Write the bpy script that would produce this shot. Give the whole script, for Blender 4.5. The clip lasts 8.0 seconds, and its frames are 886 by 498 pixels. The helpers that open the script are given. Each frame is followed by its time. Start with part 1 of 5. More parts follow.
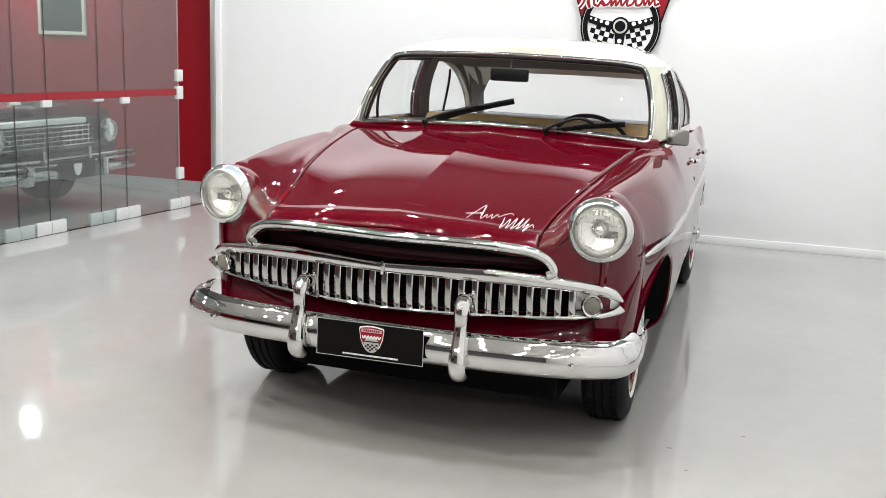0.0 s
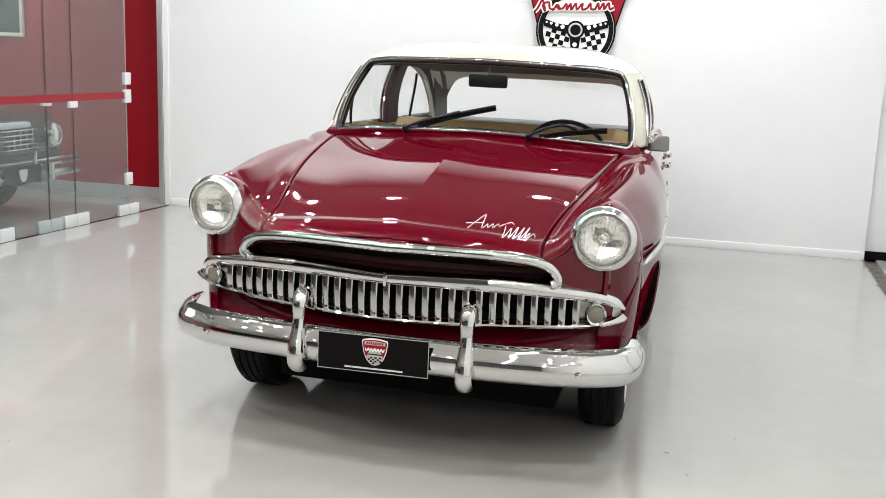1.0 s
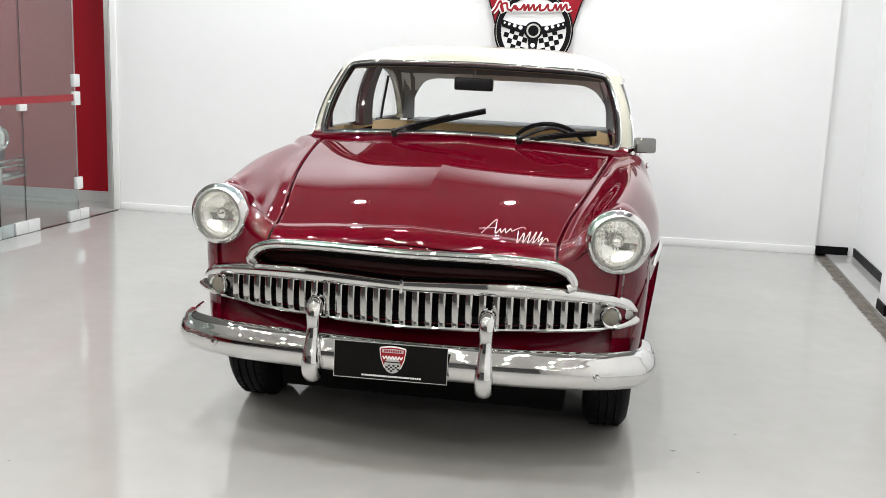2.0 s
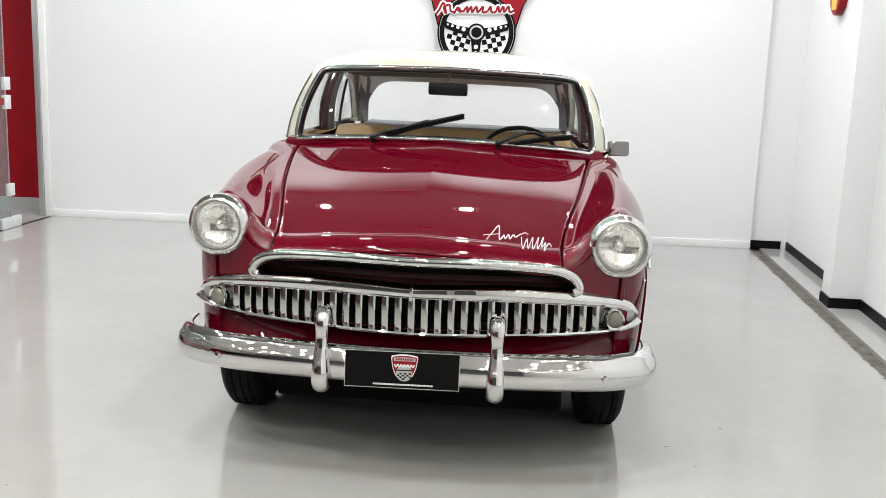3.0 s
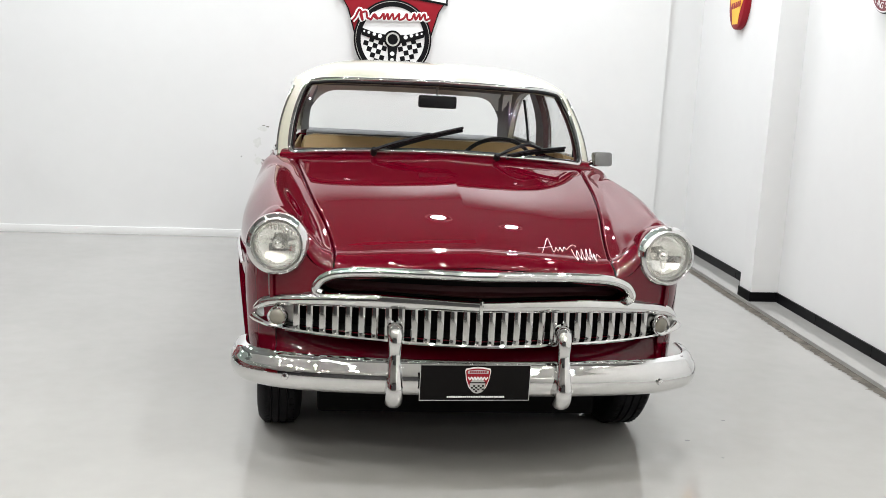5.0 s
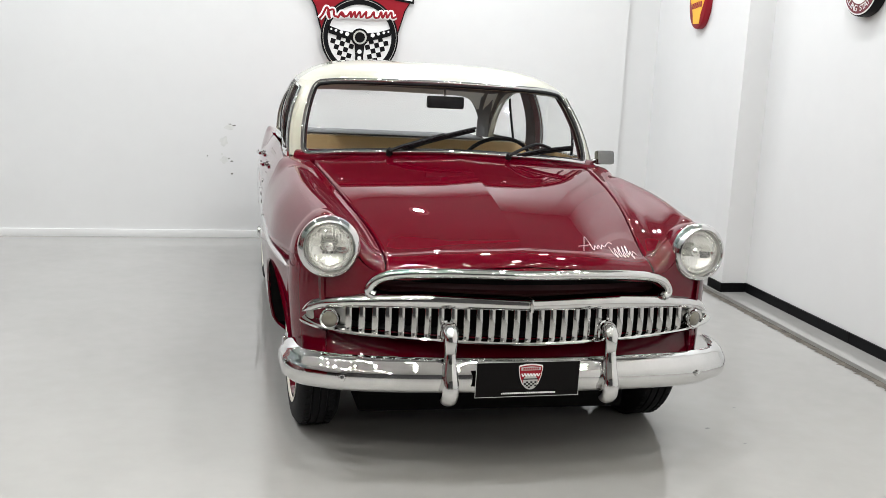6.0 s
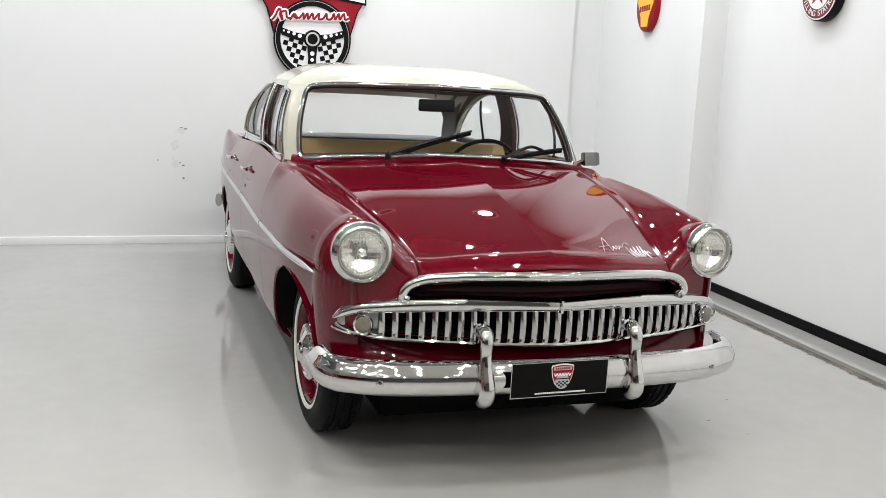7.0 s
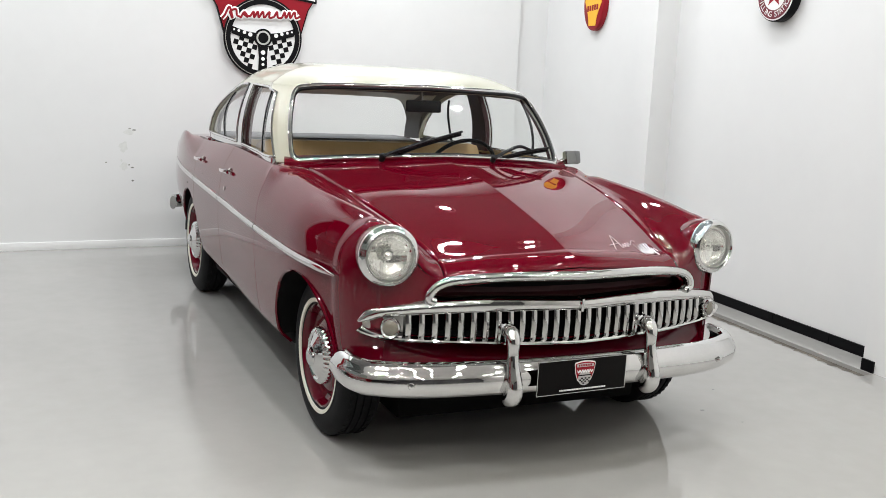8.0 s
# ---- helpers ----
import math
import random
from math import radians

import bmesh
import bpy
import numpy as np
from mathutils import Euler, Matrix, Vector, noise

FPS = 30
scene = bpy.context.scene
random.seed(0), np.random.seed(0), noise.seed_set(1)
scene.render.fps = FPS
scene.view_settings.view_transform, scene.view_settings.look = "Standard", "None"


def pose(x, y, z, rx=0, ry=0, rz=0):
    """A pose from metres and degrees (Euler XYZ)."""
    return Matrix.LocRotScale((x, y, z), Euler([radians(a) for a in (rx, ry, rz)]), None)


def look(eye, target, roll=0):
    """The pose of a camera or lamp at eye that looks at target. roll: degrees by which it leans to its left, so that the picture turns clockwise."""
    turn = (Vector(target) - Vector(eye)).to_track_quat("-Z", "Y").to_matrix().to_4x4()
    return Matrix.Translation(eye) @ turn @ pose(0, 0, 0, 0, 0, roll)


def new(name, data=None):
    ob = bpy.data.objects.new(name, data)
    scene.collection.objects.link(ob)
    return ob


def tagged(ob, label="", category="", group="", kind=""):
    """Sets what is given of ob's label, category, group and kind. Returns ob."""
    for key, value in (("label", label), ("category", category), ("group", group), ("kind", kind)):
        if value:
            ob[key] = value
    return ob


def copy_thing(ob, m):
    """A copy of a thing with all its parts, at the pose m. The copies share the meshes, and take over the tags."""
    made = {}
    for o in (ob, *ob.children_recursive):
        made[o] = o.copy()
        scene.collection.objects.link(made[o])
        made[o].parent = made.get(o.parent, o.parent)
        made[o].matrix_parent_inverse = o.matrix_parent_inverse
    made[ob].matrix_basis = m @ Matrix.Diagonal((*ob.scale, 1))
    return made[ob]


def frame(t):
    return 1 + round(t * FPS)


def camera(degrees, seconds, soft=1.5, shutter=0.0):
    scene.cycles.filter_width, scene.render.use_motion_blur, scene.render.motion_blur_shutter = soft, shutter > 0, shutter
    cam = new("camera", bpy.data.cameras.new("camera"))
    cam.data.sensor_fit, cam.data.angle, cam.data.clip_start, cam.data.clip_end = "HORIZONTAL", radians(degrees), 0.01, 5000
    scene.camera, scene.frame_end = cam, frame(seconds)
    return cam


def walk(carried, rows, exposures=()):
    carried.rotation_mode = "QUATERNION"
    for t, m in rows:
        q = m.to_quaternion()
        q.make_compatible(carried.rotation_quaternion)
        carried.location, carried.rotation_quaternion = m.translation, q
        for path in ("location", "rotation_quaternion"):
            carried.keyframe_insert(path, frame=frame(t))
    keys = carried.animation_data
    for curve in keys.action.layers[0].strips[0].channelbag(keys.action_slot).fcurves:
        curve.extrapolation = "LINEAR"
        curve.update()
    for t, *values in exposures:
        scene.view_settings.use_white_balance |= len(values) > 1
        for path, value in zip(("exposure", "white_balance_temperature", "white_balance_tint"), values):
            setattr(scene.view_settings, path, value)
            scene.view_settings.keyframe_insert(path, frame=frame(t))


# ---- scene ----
import functools

cam = camera(47.6, 8.0, soft=0.85)
PATH = [
    (0, (1.277, -3.162, 1.436), (0.667, -1.298, 1.05), 2.1),
    (0.5, (1.154, -3.18, 1.449), (0.61, -1.294, 1.066), 2.1),
    (1, (1.005, -3.206, 1.461), (0.538, -1.3, 1.078), 2.2),
    (1.5, (0.847, -3.232, 1.47), (0.452, -1.309, 1.086), 2.2),
    (3, (0.311, -3.324, 1.508), (0.192, -1.365, 1.125), 2.1),
    (3.5, (0.108, -3.345, 1.533), (0.091, -1.383, 1.146), 2.2),
    (4, (-0.12, -3.371, 1.551), (-0.043, -1.41, 1.167), 2.3),
    (4.5, (-0.355, -3.378, 1.549), (-0.186, -1.421, 1.173), 2.6),
    (6, (-1.133, -3.346, 1.564), (-0.691, -1.433, 1.187), 2.8),
    (6.5, (-1.386, -3.304, 1.563), (-0.846, -1.415, 1.19), 2.9),
    (7, (-1.615, -3.238, 1.563), (-0.976, -1.379, 1.194), 2.8),
    (7.5, (-1.836, -3.171, 1.568), (-1.103, -1.347, 1.199), 2.7),
    (8, (-2.047, -3.087, 1.567), (-1.224, -1.302, 1.199), 2.7),
]
walk(cam, [(t, look(eye, target, roll)) for t, eye, target, roll in PATH], [(0.0, 0.62), (4.5, 0.60), (6.0, 0.43), (8.0, 0.38)])

# ---- world and light ----
world = bpy.data.worlds.new("world")
scene.world = world
world.use_nodes = True
world.node_tree.nodes["Background"].inputs[0].default_value = (0.9, 0.95, 1.0, 1)
world.node_tree.nodes["Background"].inputs[1].default_value = 0.05
CEIL = 3.85


def area_lamp(x, y, z, sx, sy, watts, colour=(0.945, 0.975, 1.0)):
    data = bpy.data.lights.new("ceiling_lamp_light", "AREA")
    data.shape, data.size, data.size_y, data.energy, data.color = "ELLIPSE", sx, sy, watts, colour
    ob = new("ceiling_lamp_light", data)
    ob.matrix_world = pose(x, y, z)
    return ob


LAMPS = [(x, y) for y in (-3.6, -2.0, -0.4, 1.2, 2.6) for x in (-2.6, -1.0, 0.6, 1.65) if not (-5 < y < -1.5 and x > 0) and not (y == 1.2 and -2 < x < 1) and (x, y) != (1.65, -0.4)]
BACKROW = [(x, 4.3) for x in (-3.0, -1.75, 0.27, 1.45)]
WARM = (1.0, 0.965, 0.91)
for lx, ly in BACKROW:
    area_lamp(lx, ly, CEIL - 0.05, 0.14, 0.14, 20.5)
for lx, ly in LAMPS:
    if ly < -1.5:
        area_lamp(lx, ly, CEIL - 0.05, 0.11, 0.11, 18.6, WARM)
    else:
        area_lamp(lx, ly, CEIL - 0.05, 0.11, 0.11, 18.8)
# Unseen lamps added behind the viewer to brighten the hall the chrome reflects.
for lx in (-2.6, -1.0, 0.6, 1.9):
    area_lamp(lx, -6.6, CEIL - 0.05, 0.11, 0.11, 15.0, WARM)
INNER = ((-5.8, 4.9), (-5.8, 2.6), (-5.8, 0.2))
for lx, ly in INNER:
    area_lamp(lx, ly, 2.50, 0.12, 0.12, 20)


# ---- materials ----
def material(name, colour, rough=0.5, metal=0.0, coat=0.0, noise_scale=0.0, noise_amount=0.0, bump=0.0, bump_scale=60.0, rough_var=0.0, spec=0.5):
    m = bpy.data.materials.new(name)
    m.use_nodes = True
    nt = m.node_tree
    b = nt.nodes["Principled BSDF"]
    b.inputs["Base Color"].default_value = (*colour, 1)
    b.inputs["Roughness"].default_value = rough
    b.inputs["Metallic"].default_value = metal
    b.inputs["Coat Weight"].default_value = coat
    b.inputs["Coat Roughness"].default_value = 0.03
    b.inputs["Specular IOR Level"].default_value = spec
    if noise_scale:
        tc = nt.nodes.new("ShaderNodeTexCoord")
        n1 = nt.nodes.new("ShaderNodeTexNoise")
        n1.inputs["Scale"].default_value, n1.inputs["Detail"].default_value = noise_scale, 6
        n2 = nt.nodes.new("ShaderNodeTexNoise")
        n2.inputs["Scale"].default_value, n2.inputs["Detail"].default_value = noise_scale * 11, 3
        add = nt.nodes.new("ShaderNodeMath")
        add.operation = "MULTIPLY_ADD"
        add.inputs[1].default_value = 0.4
        nt.links.new(tc.outputs["Object"], n1.inputs["Vector"])
        nt.links.new(tc.outputs["Object"], n2.inputs["Vector"])
        nt.links.new(n2.outputs["Fac"], add.inputs[0])
        nt.links.new(n1.outputs["Fac"], add.inputs[2])
        ramp = nt.nodes.new("ShaderNodeMapRange")
        ramp.inputs["From Min"].default_value, ramp.inputs["From Max"].default_value = 0.4, 1.0
        ramp.inputs["To Min"].default_value, ramp.inputs["To Max"].default_value = 1 - noise_amount, 1 + noise_amount * 0.5
        nt.links.new(add.outputs[0], ramp.inputs["Value"])
        mul = nt.nodes.new("ShaderNodeVectorMath")
        mul.operation = "SCALE"
        mul.inputs[0].default_value = colour
        nt.links.new(ramp.outputs[0], mul.inputs["Scale"])
        nt.links.new(mul.outputs[0], b.inputs["Base Color"])
        if rough_var:
            rr = nt.nodes.new("ShaderNodeMapRange")
            rr.inputs["From Min"].default_value, rr.inputs["From Max"].default_value = 0.4, 1.0
            rr.inputs["To Min"].default_value, rr.inputs["To Max"].default_value = max(0.0, rough - rough_var), rough + rough_var
            nt.links.new(add.outputs[0], rr.inputs["Value"])
            nt.links.new(rr.outputs[0], b.inputs["Roughness"])
    if bump:
        tc = nt.nodes.new("ShaderNodeTexCoord")
        n3 = nt.nodes.new("ShaderNodeTexNoise")
        n3.inputs["Scale"].default_value, n3.inputs["Detail"].default_value = bump_scale, 4
        bp = nt.nodes.new("ShaderNodeBump")
        bp.inputs["Strength"].default_value, bp.inputs["Distance"].default_value = bump, 0.002
        nt.links.new(tc.outputs["Object"], n3.inputs["Vector"])
        nt.links.new(n3.outputs["Fac"], bp.inputs["Height"])
        nt.links.new(bp.outputs["Normal"], b.inputs["Normal"])
    return m


def glass_material(name, tint, rough=0.0, facing=0.03):
    m = bpy.data.materials.new(name)
    m.use_nodes = True
    nt = m.node_tree
    nt.nodes.remove(nt.nodes["Principled BSDF"])
    out = nt.nodes["Material Output"]
    tr = nt.nodes.new("ShaderNodeBsdfTransparent")
    tr.inputs[0].default_value = (*tint, 1)
    gl = nt.nodes.new("ShaderNodeBsdfGlossy")
    gl.inputs["Roughness"].default_value = rough
    lw = nt.nodes.new("ShaderNodeLayerWeight")
    lw.inputs["Blend"].default_value = 0.5
    p5 = nt.nodes.new("ShaderNodeMath")
    p5.operation = "POWER"
    p5.inputs[1].default_value = 5.0
    nt.links.new(lw.outputs["Facing"], p5.inputs[0])
    fr = nt.nodes.new("ShaderNodeMapRange")
    fr.inputs["To Min"].default_value, fr.inputs["To Max"].default_value = facing, 1.0
    nt.links.new(p5.outputs[0], fr.inputs["Value"])
    mix = nt.nodes.new("ShaderNodeMixShader")
    nt.links.new(fr.outputs[0], mix.inputs[0])
    nt.links.new(tr.outputs[0], mix.inputs[1])
    nt.links.new(gl.outputs[0], mix.inputs[2])
    nt.links.new(mix.outputs[0], out.inputs[0])
    return m


RED = material("burgundy_paint", (0.098, 0.0004, 0.0068), 0.5, 0.0, 1.0, 1.7, 0.05, spec=0.0)
RED.node_tree.nodes["Principled BSDF"].inputs["Coat IOR"].default_value = 1.5
RED.node_tree.nodes["Principled BSDF"].inputs["Coat Roughness"].default_value = 0.006
CREAM = material("cream_paint", (0.50, 0.488, 0.385), 0.35, 0.0, 0.8, 1.5, 0.03)
CHROME = material("chrome", (0.74, 0.74, 0.735), 0.035, 1.0, 0.0, 9.0, 0.08, rough_var=0.02)
REFLECTOR = material("lamp_reflector", (0.96, 0.96, 0.94), 0.10, 0.85, 0.0, 30.0, 0.06)
# Chrome with a dark reflection put into its colour, for the mirror housing.
CHROME_DARK_REFLECT = material("chrome_dark_reflection", (0.25, 0.25, 0.245), 0.14, 1.0, 0.0, 9.0, 0.2, rough_var=0.06)
SLATMETAL = material("satin_slat_chrome", (0.60, 0.60, 0.59), 0.10, 1.0, 0.0, 9.0, 0.10, rough_var=0.03)
BADGE = material("polished_badge", (0.66, 0.66, 0.65), 0.30, 0.75, 0.0, 20.0, 0.1)
STEEL = material("dull_steel", (0.5, 0.5, 0.49), 0.3, 1.0, 0.0, 12.0, 0.15)
# Near-black for the underbody, and for shade painted in gaps and openings.
BLACK = material("black_underbody_and_shade", (0.005, 0.005, 0.005), 0.8, noise_scale=6.0, noise_amount=0.3, spec=0.1)
RUBBER = material("tyre_rubber", (0.009, 0.009, 0.010), 0.62, spec=0.12, noise_scale=14.0, noise_amount=0.3, bump=0.3, bump_scale=90.0)
PLASTIC = material("black_plastic", (0.007, 0.007, 0.008), 0.38, spec=0.2, noise_scale=20.0, noise_amount=0.2)
WHITEWALL = material("whitewall", (0.75, 0.72, 0.62), 0.5, noise_scale=10.0, noise_amount=0.1)
TAN = material("tan_vinyl", (0.5, 0.33, 0.14), 0.45, noise_scale=3.0, noise_amount=0.1, bump=0.15, bump_scale=300.0)
# Maroon trim colour; on the intake shelf it is body red in painted shade.
MAROON = material("maroon_trim_and_shaded_red", (0.045, 0.008, 0.010), 0.5, noise_scale=4.0, noise_amount=0.1)
GREY_CLOTH = material("grey_headliner", (0.17, 0.168, 0.165), 0.8, noise_scale=4.0, noise_amount=0.08)
DARK_CLOTH = material("dark_shelf_cloth", (0.16, 0.16, 0.165), 0.8, noise_scale=6.0, noise_amount=0.2)
WALL = material("white_wall_paint", (0.735, 0.735, 0.728), 0.6, noise_scale=0.7, noise_amount=0.035, bump=0.12, bump_scale=35.0)
DARKWALL = material("dark_band_wall", (0.06, 0.06, 0.065), 0.6, noise_scale=0.8, noise_amount=0.2)
WHITE = material("white_enamel", (0.80, 0.80, 0.79), 0.35, noise_scale=2.0, noise_amount=0.03)
FLOOR = material("grey_epoxy_floor", (0.35, 0.343, 0.327), 0.06, 0.0, 0.0, 0.9, 0.10, rough_var=0.025, bump=0.055, bump_scale=7.0)
CONCRETE = material("rough_concrete", (0.13, 0.115, 0.095), 0.85, noise_scale=14.0, noise_amount=0.75, bump=0.8, bump_scale=45.0)
BLACKTILE = material("black_skirting", (0.005, 0.005, 0.006), 0.4, noise_scale=5.0, noise_amount=0.3, spec=0.08)
REDWALL = material("red_wall_paint", (0.27, 0.004, 0.011), 0.5, noise_scale=0.9, noise_amount=0.06, spec=0.2)
REDFILM = material("red_film", (0.26, 0.006, 0.014), 0.4, noise_scale=3.0, noise_amount=0.05)
CEILING = material("ceiling_paint", (0.80, 0.80, 0.79), 0.8, noise_scale=0.8, noise_amount=0.05)
BAYCEIL = material("bay_ceiling_reflect_tone", (0.26, 0.26, 0.257), 0.85, noise_scale=1.0, noise_amount=0.15)
ALU = material("brushed_aluminium", (0.62, 0.62, 0.6), 0.35, 0.8, noise_scale=8.0, noise_amount=0.1)
SATIN = material("satin_fitting", (0.72, 0.73, 0.72), 0.35, 0.3, noise_scale=8.0, noise_amount=0.06)
GREYBASE = material("grey_skirting", (0.42, 0.42, 0.41), 0.4, noise_scale=3.0, noise_amount=0.08)
WHITEINK = material("white_print", (0.8, 0.8, 0.79), 0.4)
BLACKINK = material("black_print", (0.006, 0.006, 0.007), 0.4, spec=0.1, noise_scale=8.0, noise_amount=0.1)
REDINK = material("red_print", (0.27, 0.005, 0.014), 0.4, spec=0.25, noise_scale=4.0, noise_amount=0.05)
YELLOWINK = material("yellow_print", (0.85, 0.45, 0.02), 0.35, noise_scale=4.0, noise_amount=0.05)
PLATEBLACK = material("plate_black", (0.006, 0.0055, 0.0055), 0.35, spec=0.06, noise_scale=8.0, noise_amount=0.2)
DARKPAINT = material("dark_green_grey_paint", (0.02, 0.024, 0.024), 0.25, 0.0, 1.0, 2.0, 0.1)
AMBER = material("clear_lamp_lens", (0.15, 0.14, 0.11), 0.12, 0.0, 1.0, 20.0, 0.15)
PANE = glass_material("car_window_glass", (0.98, 0.99, 0.985), facing=0.018)
SHOPGLASS = glass_material("shop_glass", (0.82, 0.87, 0.86), facing=0.12)
LENS = glass_material("headlamp_lens", (0.98, 0.985, 0.97), 0.0, 0.05)


# ---- mesh helpers ----
def part(name, bm, mat, parent=None, label="", smooth=True):
    me = bpy.data.meshes.new(name)
    bmesh.ops.recalc_face_normals(bm, faces=bm.faces[:])
    bm.to_mesh(me)
    bm.free()
    me.materials.append(mat)
    if smooth:
        me.polygons.foreach_set("use_smooth", [True] * len(me.polygons))
        me.set_sharp_from_angle(angle=radians(38))
    ob = new(name, me)
    if parent is not None:
        ob.parent = parent
    if label:
        ob["label"] = label
    return ob


def empty(name, m=None):
    ob = new(name)
    ob.empty_display_size = 0.1
    if m is not None:
        ob.matrix_world = m
    return ob


def box(bm, x0, x1, y0, y1, z0, z1, bevel=0.0):
    r = bmesh.ops.create_cube(bm, size=1.0, matrix=Matrix.Translation(((x0 + x1) / 2, (y0 + y1) / 2, (z0 + z1) / 2)) @ Matrix.Diagonal((x1 - x0, y1 - y0, z1 - z0, 1)))
    if bevel:
        vs = set(r["verts"])
        es = [e for e in bm.edges if e.verts[0] in vs and e.verts[1] in vs]
        bmesh.ops.bevel(bm, geom=es, offset=bevel, segments=2, affect="EDGES", profile=0.6)
    return bm


def box_part(name, dims, mat, parent=None, label="", bevel=0.0):
    return part(name, box(bmesh.new(), *dims, bevel), mat, parent, label)


def spline(keys, v):
    """Smooth value at v through (position, value) keys."""
    xs, ys = [k[0] for k in keys], [k[1] for k in keys]
    if v <= xs[0]:
        return ys[0]
    if v >= xs[-1]:
        return ys[-1]
    i = max(k for k in range(len(xs) - 1) if xs[k] <= v)
    h = xs[i + 1] - xs[i]
    u = (v - xs[i]) / h

    def slope(k):
        if k == 0:
            return (ys[1] - ys[0]) / (xs[1] - xs[0])
        if k == len(xs) - 1:
            return (ys[-1] - ys[-2]) / (xs[-1] - xs[-2])
        a, b = (ys[k] - ys[k - 1]) / (xs[k] - xs[k - 1]), (ys[k + 1] - ys[k]) / (xs[k + 1] - xs[k])
        return 0.0 if a * b <= 0 else 2 * a * b / (a + b)

    m0, m1 = slope(i) * h, slope(i + 1) * h
    return (2 * u**3 - 3 * u**2 + 1) * ys[i] + (u**3 - 2 * u**2 + u) * m0 + (-2 * u**3 + 3 * u**2) * ys[i + 1] + (u**3 - u**2) * m1


def catmull(pts, s):
    """Point at s (0 to len-1) on a curve through pts."""
    n = len(pts)
    i = min(int(s), n - 2)
    u = s - i
    p1, p2 = np.array(pts[i], float), np.array(pts[i + 1], float)
    p0 = np.array(pts[i - 1], float) if i > 0 else 2 * p1 - p2
    p3 = np.array(pts[i + 2], float) if i + 2 < n else 2 * p2 - p1
    return 0.5 * (2 * p1 + (p2 - p0) * u + (2 * p0 - 5 * p1 + 4 * p2 - p3) * u * u + (3 * p1 - p0 - 3 * p2 + p3) * u**3)


def curve_points(pts, n):
    return [Vector(catmull(pts, (len(pts) - 1) * k / (n - 1))) for k in range(n)]


def sheet(bm, rows, closed_u=False, closed_v=False, keep=None):
    """Quads over rows of points. keep(i, j): whether to make that face."""
    vs = [[bm.verts.new(p) for p in r] for r in rows]
    m, n = len(vs), len(vs[0])
    for i in range(m if closed_u else m - 1):
        for j in range(n if closed_v else n - 1):
            if keep is None or keep(i, j):
                q = [vs[i][j], vs[(i + 1) % m][j], vs[(i + 1) % m][(j + 1) % n], vs[i][(j + 1) % n]]
                bm.faces.new(q)
    return vs


def thicken(bm, t):
    """Gives an open sheet thickness t behind its faces."""
    bmesh.ops.recalc_face_normals(bm, faces=bm.faces[:])
    bm.normal_update()
    away = sum(f.calc_area() * f.normal.dot(Vector((c.x, (c.y - 2.3) * 0.6, c.z - 0.55))) for f in bm.faces for c in (f.calc_center_median(),))
    if away < 0:
        bmesh.ops.reverse_faces(bm, faces=bm.faces[:])
        bm.normal_update()
    old_faces, old_edges = bm.faces[:], [e for e in bm.edges if e.is_boundary]
    twin = {v: bm.verts.new(v.co - v.normal * t) for v in bm.verts[:]}
    for f in old_faces:
        bm.faces.new([twin[v] for v in reversed(f.verts)])
    for e in old_edges:
        p, q = e.verts
        bm.faces.new((p, q, twin[q], twin[p]))
    return bm


def sweep(bm, path, profile, up=(0, 0, 1), scales=None, closed=False, caps=True):
    """A profile of (side, up) points swept along path; scales: a (side, up) factor for each point."""
    rows = []
    n = len(path)
    upv = Vector(up)
    for i, p in enumerate(path):
        a, b = (path[(i - 1) % n], path[(i + 1) % n]) if closed else (path[max(i - 1, 0)], path[min(i + 1, n - 1)])
        t = (Vector(b) - Vector(a)).normalized()
        side = t.cross(upv).normalized()
        u = side.cross(t)
        sx, sy = scales[i] if scales else (1, 1)
        rows.append([Vector(p) + side * (c[0] * sx) + u * (c[1] * sy) for c in profile])
    vs = sheet(bm, rows, closed_u=closed, closed_v=True)
    if caps and not closed:
        bm.faces.new(vs[0])
        bm.faces.new(list(reversed(vs[-1])))
    return bm


def oval(rx, ry, n=12, power=1.0):
    def sp(v):
        return math.copysign(abs(v) ** power, v)
    return [(rx * sp(math.cos(2 * math.pi * k / n)), ry * sp(math.sin(2 * math.pi * k / n))) for k in range(n)]


def lathe(bm, profile, n=48, m=None):
    """Turns (radius, axial) points round the y axis; m places it."""
    rows = []
    for r, a in profile:
        rows.append([Vector((r * math.cos(2 * math.pi * k / n), a, r * math.sin(2 * math.pi * k / n))) for k in range(n)])
    if m is not None:
        rows = [[m @ p for p in row] for row in rows]
    sheet(bm, rows, closed_v=True)
    return bm


def prism(bm, outline, y0, y1):
    """Outline of (x, z) points extruded from y0 to y1."""
    a = [bm.verts.new((x, y0, z)) for x, z in outline]
    b = [bm.verts.new((x, y1, z)) for x, z in outline]
    n = len(outline)
    for k in range(n):
        bm.faces.new((a[k], a[(k + 1) % n], b[(k + 1) % n], b[k]))
    bm.faces.new(a)
    bm.faces.new(list(reversed(b)))
    return bm


# ---- the room ----
def tag_structure(ob, label, category=""):
    return tagged(ob, label, category, kind="structure")


BACK = 5.05


def right_x(y):
    return 2.497 + 0.034 * y


